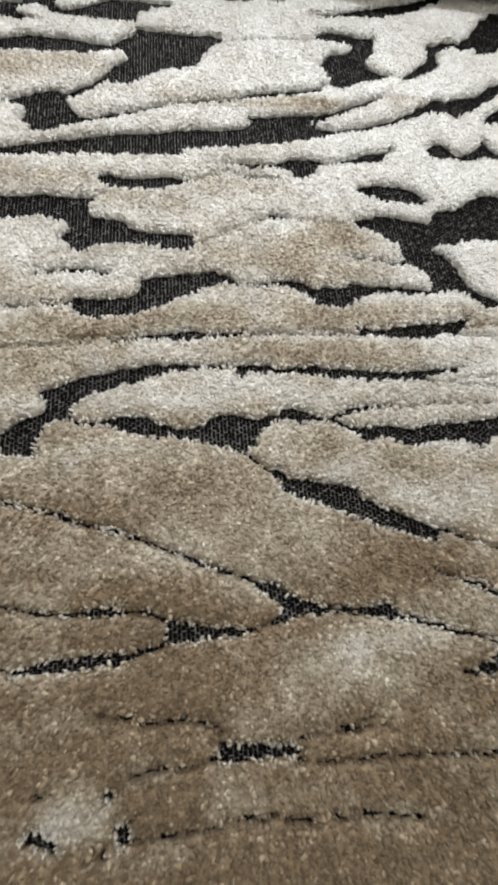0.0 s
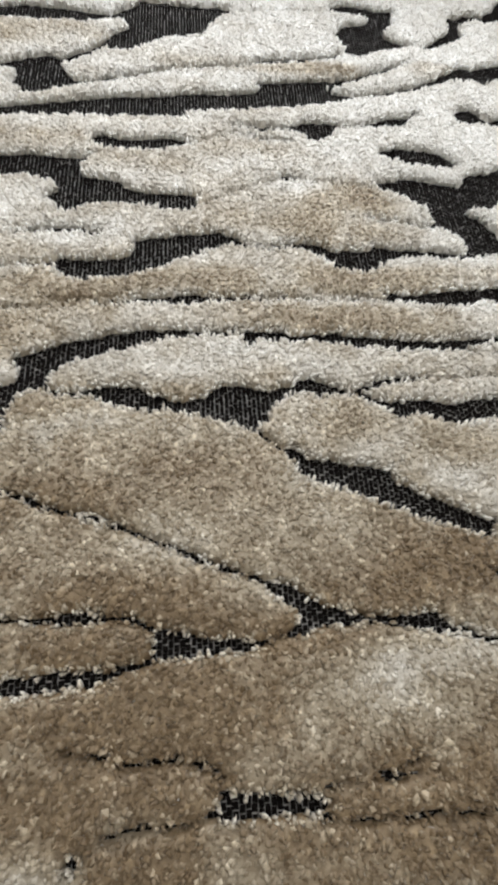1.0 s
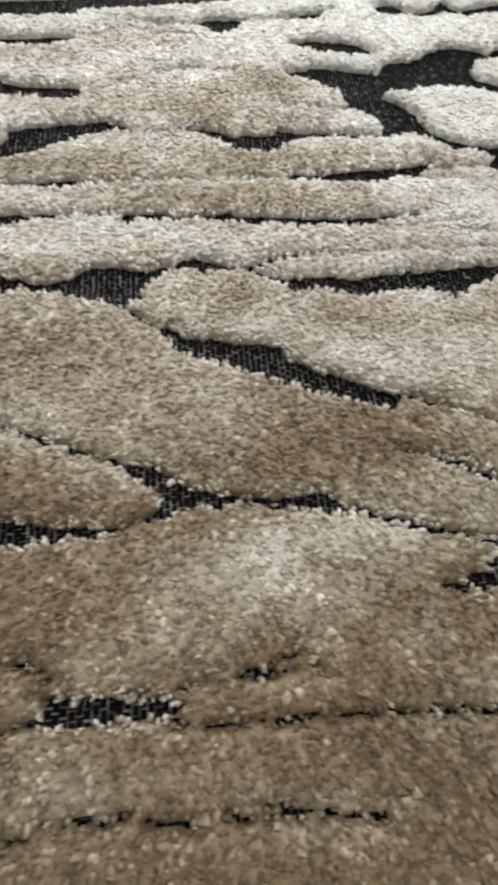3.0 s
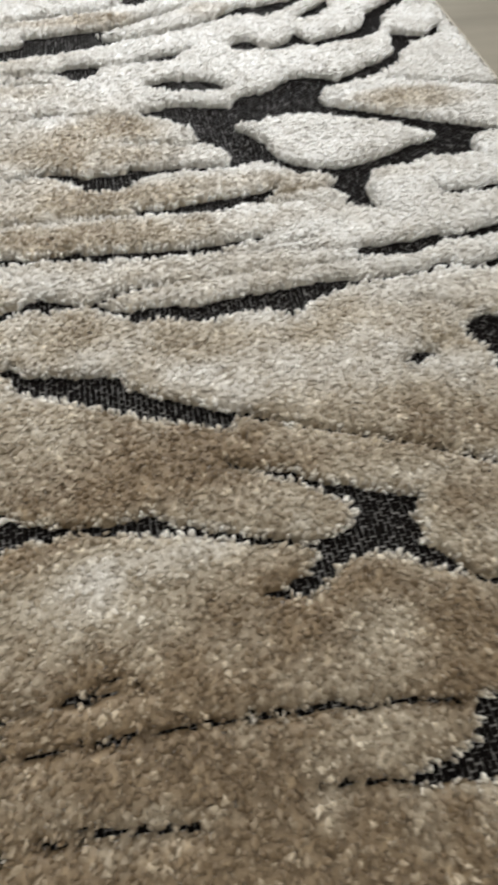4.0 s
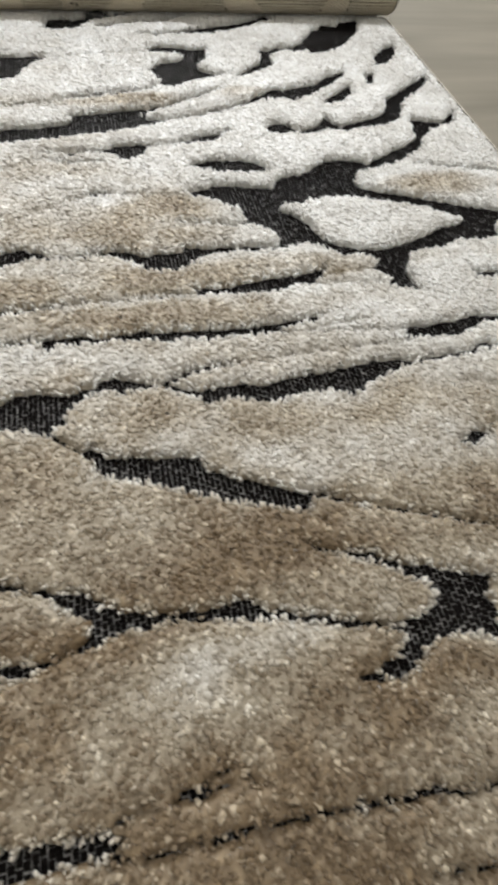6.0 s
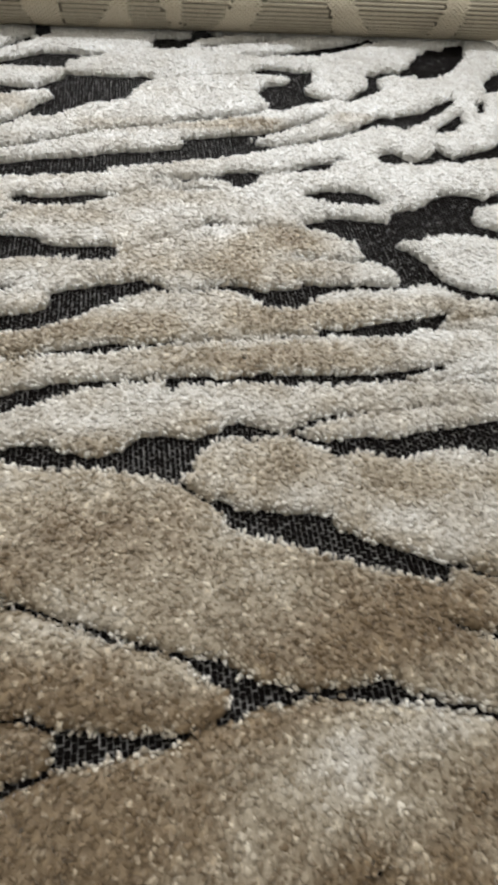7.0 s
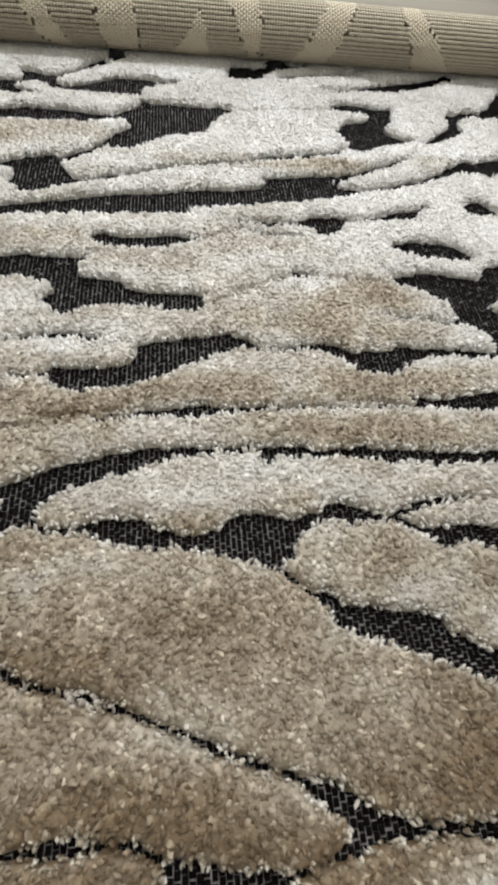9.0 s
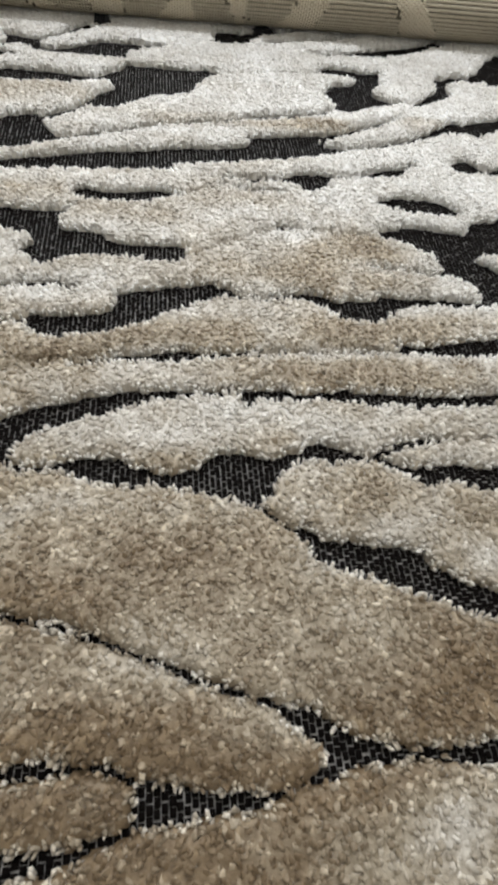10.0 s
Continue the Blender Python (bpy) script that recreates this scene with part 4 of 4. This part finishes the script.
def lumps(cx, cy, cz, hx, hy, hz):
    """Rounded floats of yarn: a pillow of five faces over each centre."""
    shape = np.array([(-1, -1, 0), (1, -1, 0), (1, 1, 0), (-1, 1, 0), (-0.94, -0.96, 1), (0.94, -0.96, 1), (0.94, 0.96, 1), (-0.94, 0.96, 1)])
    quads = np.array([(4, 5, 6, 7), (0, 1, 5, 4), (1, 2, 6, 5), (2, 3, 7, 6), (3, 0, 4, 7)])
    half = np.stack([hx, hy, hz], -1)
    co = np.stack([cx, cy, cz], -1)[:, None] + shape[None] * half[:, None]
    return co, (np.arange(len(cx)) * 8)[:, None, None] + quads[None]


WARP, WEFT = 0.0030, 0.0038


def ground_weave(parent):
    """Black floats in half-drop columns over grey binding thread, wherever the pile is open."""
    i, j = np.meshgrid(np.arange(int(X0 / WARP), int(X1 / WARP)), np.arange(int(Y0 / WEFT), int(Y1 / WEFT)))
    i, j = i.ravel(), j.ravel()
    x = i * WARP + rng.normal(0, 0.00011, i.size)
    y = (j + 0.5 * (i % 2)) * WEFT + rng.normal(0, 0.00017, i.size)
    keep = sampled(DIST, x, y) < 0.0049
    x, y = x[keep], y[keep]
    n = len(x)
    co, quads = lumps(x, y, np.full(n, 0.0), rng.normal(0.00137, 0.00007, n), rng.normal(0.00173, 0.00009, n), np.clip(rng.normal(0.00118, 0.00006, n), 0.00102, 0.0014))
    me = mesh_from("ground_float", co.reshape(-1, 3), quads.reshape(-1, 4), FLOAT, True)
    return part("ground_float", me, parent, "black woven ground showing between the pile", kind="stuff")


rug = tagged(new("rug"), "cream and beige carved pile rug with black woven ground", "rug")


def edge_line(inset):
    """The rug's side edge, with its rounded far corner: x, y points."""
    r = CORNER - inset
    return [(X1 - inset, Y0 + (CORNER_Y - CORNER - Y0) * k / 300) for k in range(301)] + [
        (X1 - CORNER + r * math.cos(math.pi / 2 * k / 10), CORNER_Y - CORNER + r * math.sin(math.pi / 2 * k / 10)) for k in range(1, 11)]


def ground_cloth(parent):
    bm = bmesh.new()
    outline = edge_line(0.0016)[::30] + edge_line(0.0016)[-10:] + [(X0, CORNER_Y - 0.0016), (X0, Y0)]
    low, high = ([bm.verts.new((x, y, z)) for x, y in outline] for z in (FLOOR_Z, 0.0008))
    bm.faces.new(high)
    bm.faces.new(low[::-1])
    for k in range(len(outline)):
        q = (k + 1) % len(outline)
        bm.faces.new((low[k], low[q], high[q], high[k]))
    me = bpy.data.meshes.new("ground_cloth")
    bm.to_mesh(me)
    bm.free()
    me.materials.append(THREAD)
    return part("ground_cloth", me, parent, "grey thread ground cloth of the rug")


ground_cloth(rug)
pile_tufts(pile_fields(rug))
ground_weave(rug)


def edge_binding(parent):
    """A whipped cream cord along the side edge and round the corner: a ribbed half-round."""
    bm = bmesh.new()
    m = 7
    line = edge_line(0.0012)
    rows = []
    for k, (x, y) in enumerate(line):
        (ax, ay), (bx, by) = line[max(k - 1, 0)], line[min(k + 1, len(line) - 1)]
        out = Vector((by - ay, ax - bx)).normalized()
        r = 0.0044 + 0.00025 * math.sin(k * 2.3) + 0.0002 * math.sin(k * 0.37)
        ring = []
        for a in range(m):
            w, h = math.sin(math.pi * a / (m - 1)), math.cos(math.pi * a / (m - 1))
            ring.append(bm.verts.new((x + out.x * r * w, y + out.y * r * w, 0.0008 + h * (0.0062 if h > 0 else 0.0048))))
        rows.append(ring)
    for p, q in zip(rows[:-1], rows[1:]):
        for k in range(m - 1):
            bm.faces.new((p[k], p[k + 1], q[k + 1], q[k]))
    for side in (rows[0], rows[-1]):
        bm.faces.new(side)
    bmesh.ops.recalc_face_normals(bm, faces=bm.faces[:])
    me = bpy.data.meshes.new("edge_binding")
    bm.to_mesh(me)
    bm.free()
    me.materials.append(BINDING)
    for p in me.polygons:
        p.use_smooth = True
    return part("edge_binding", me, parent, "cream whipped edge binding")


edge_binding(rug)

# ---- the rolled-up end ----
ROLL_Y, ROLL_R, ROLL_X1 = 0.7098, 0.0266, 0.4928


def rolled_end(parent):
    """The far end of the rug, rolled up with its woven back outward: a spiral sheet with thickness."""
    turns, thick = 2.3, 0.0105
    n = 120
    prof = []
    for k in range(n + 1):
        a = -math.pi / 2 - 2 * math.pi * turns * k / n
        r = ROLL_R - (thick * turns * k / n)
        prof.append((a, r))
    zc = ROLL_R + 0.00728
    outer = [(ROLL_Y + r * math.cos(a), zc + r * math.sin(a)) for a, r in prof]
    inner = [(ROLL_Y + (r - 0.0077) * math.cos(a), zc + (r - 0.0077) * math.sin(a)) for a, r in prof]
    loop = outer + inner[::-1]
    bm = bmesh.new()
    ends = [[bm.verts.new((x, y, z)) for y, z in loop] for x in (X0, ROLL_X1)]
    m = len(loop)
    for k in range(m):
        bm.faces.new((ends[0][k], ends[0][(k + 1) % m], ends[1][(k + 1) % m], ends[1][k]))
    for side in ends:
        for k in range(n):
            bm.faces.new((side[k], side[k + 1], side[m - 2 - k], side[m - 1 - k]))
    bmesh.ops.recalc_face_normals(bm, faces=bm.faces[:])
    me = bpy.data.meshes.new("rolled_end")
    bm.to_mesh(me)
    bm.free()
    for p in me.polygons:
        p.use_smooth = True
    me.materials.append(BACK_DARK)
    return part("rolled_end", me, parent, "rolled-up end of the rug, beige woven back outward")


# grid-woven panels on the back, in millimetres: sides at the foot of the roll, sides at its top; cream basket weave lies between
PANELS = ((-260, -136, -260, -158), (-111, -73, -133, -84), (-39, 4, -40, 26), (35, 77, 28, 61), (92, 133, 90, 154), (171, 269, 188, 253), (310, 392, 280, 404), (425, 500, 432, 500))


def back_weave(parent):
    """Floats of yarn on the back: rows of beige weft in panels, cream basket weave between them, with a few dropped stitches."""
    warp, weft = 0.0029, 0.0040
    zc = ROLL_R + 0.00728
    i, j = np.meshgrid(np.arange(int(X0 / warp), int(ROLL_X1 / warp)), np.arange(int(2 * np.pi * ROLL_R / weft)))
    i, j = i.ravel(), j.ravel()
    x, s = i * warp, j * weft
    up = np.clip((s / ROLL_R - 1.0) / 1.3, -0.4, 1.4)
    grid_here, side = np.zeros(x.shape, bool), np.zeros(x.shape, bool)
    for low0, low1, top0, top1 in PANELS:
        a = (low0 + (top0 - low0) * up) / 1000 + 0.0012 * lattice(x, s, 0.006, 31)
        b = (low1 + (top1 - low1) * up) / 1000 + 0.0012 * lattice(x, s, 0.006, 32)
        grid_here |= (x > a) & (x < b)
        side |= (np.abs(x - a) < 0.003) | (np.abs(x - b) < 0.003)
    dropped = side & (rng.uniform(0, 1, x.size) < 0.10)
    for name, pick, mat, label in (("back_grid", grid_here & ~dropped, BACK_FLOAT, "beige rows of weft over dark warp"), ("back_basket", ~grid_here & ~dropped, BACK_CREAM, "cream basket weave")):
        xi, si, ii = x[pick], s[pick], i[pick]
        n = len(xi)
        grid = name == "back_grid"
        if not grid:
            si = si + 0.5 * weft * (ii % 2)
        hx = np.full(n, 0.00128 if grid else 0.00145) * rng.uniform(0.94, 1.05, n)
        hy = np.full(n, 0.00156 if grid else 0.0018) * rng.uniform(0.88, 1.08, n)
        hz = np.full(n, 0.0007 if grid else 0.0010) * rng.uniform(0.85, 1.15, n)
        co, quads = lumps(xi, si, np.zeros(n), hx, hy, hz)
        a = -np.pi / 2 - co[..., 1] / ROLL_R
        r = ROLL_R + co[..., 2]
        co = np.stack([co[..., 0], ROLL_Y + r * np.cos(a), zc + r * np.sin(a)], -1)
        me = mesh_from(name, co.reshape(-1, 3), quads.reshape(-1, 4), mat, True)
        part(name, me, parent, label, kind="stuff")


roll = rolled_end(rug)
back_weave(roll)
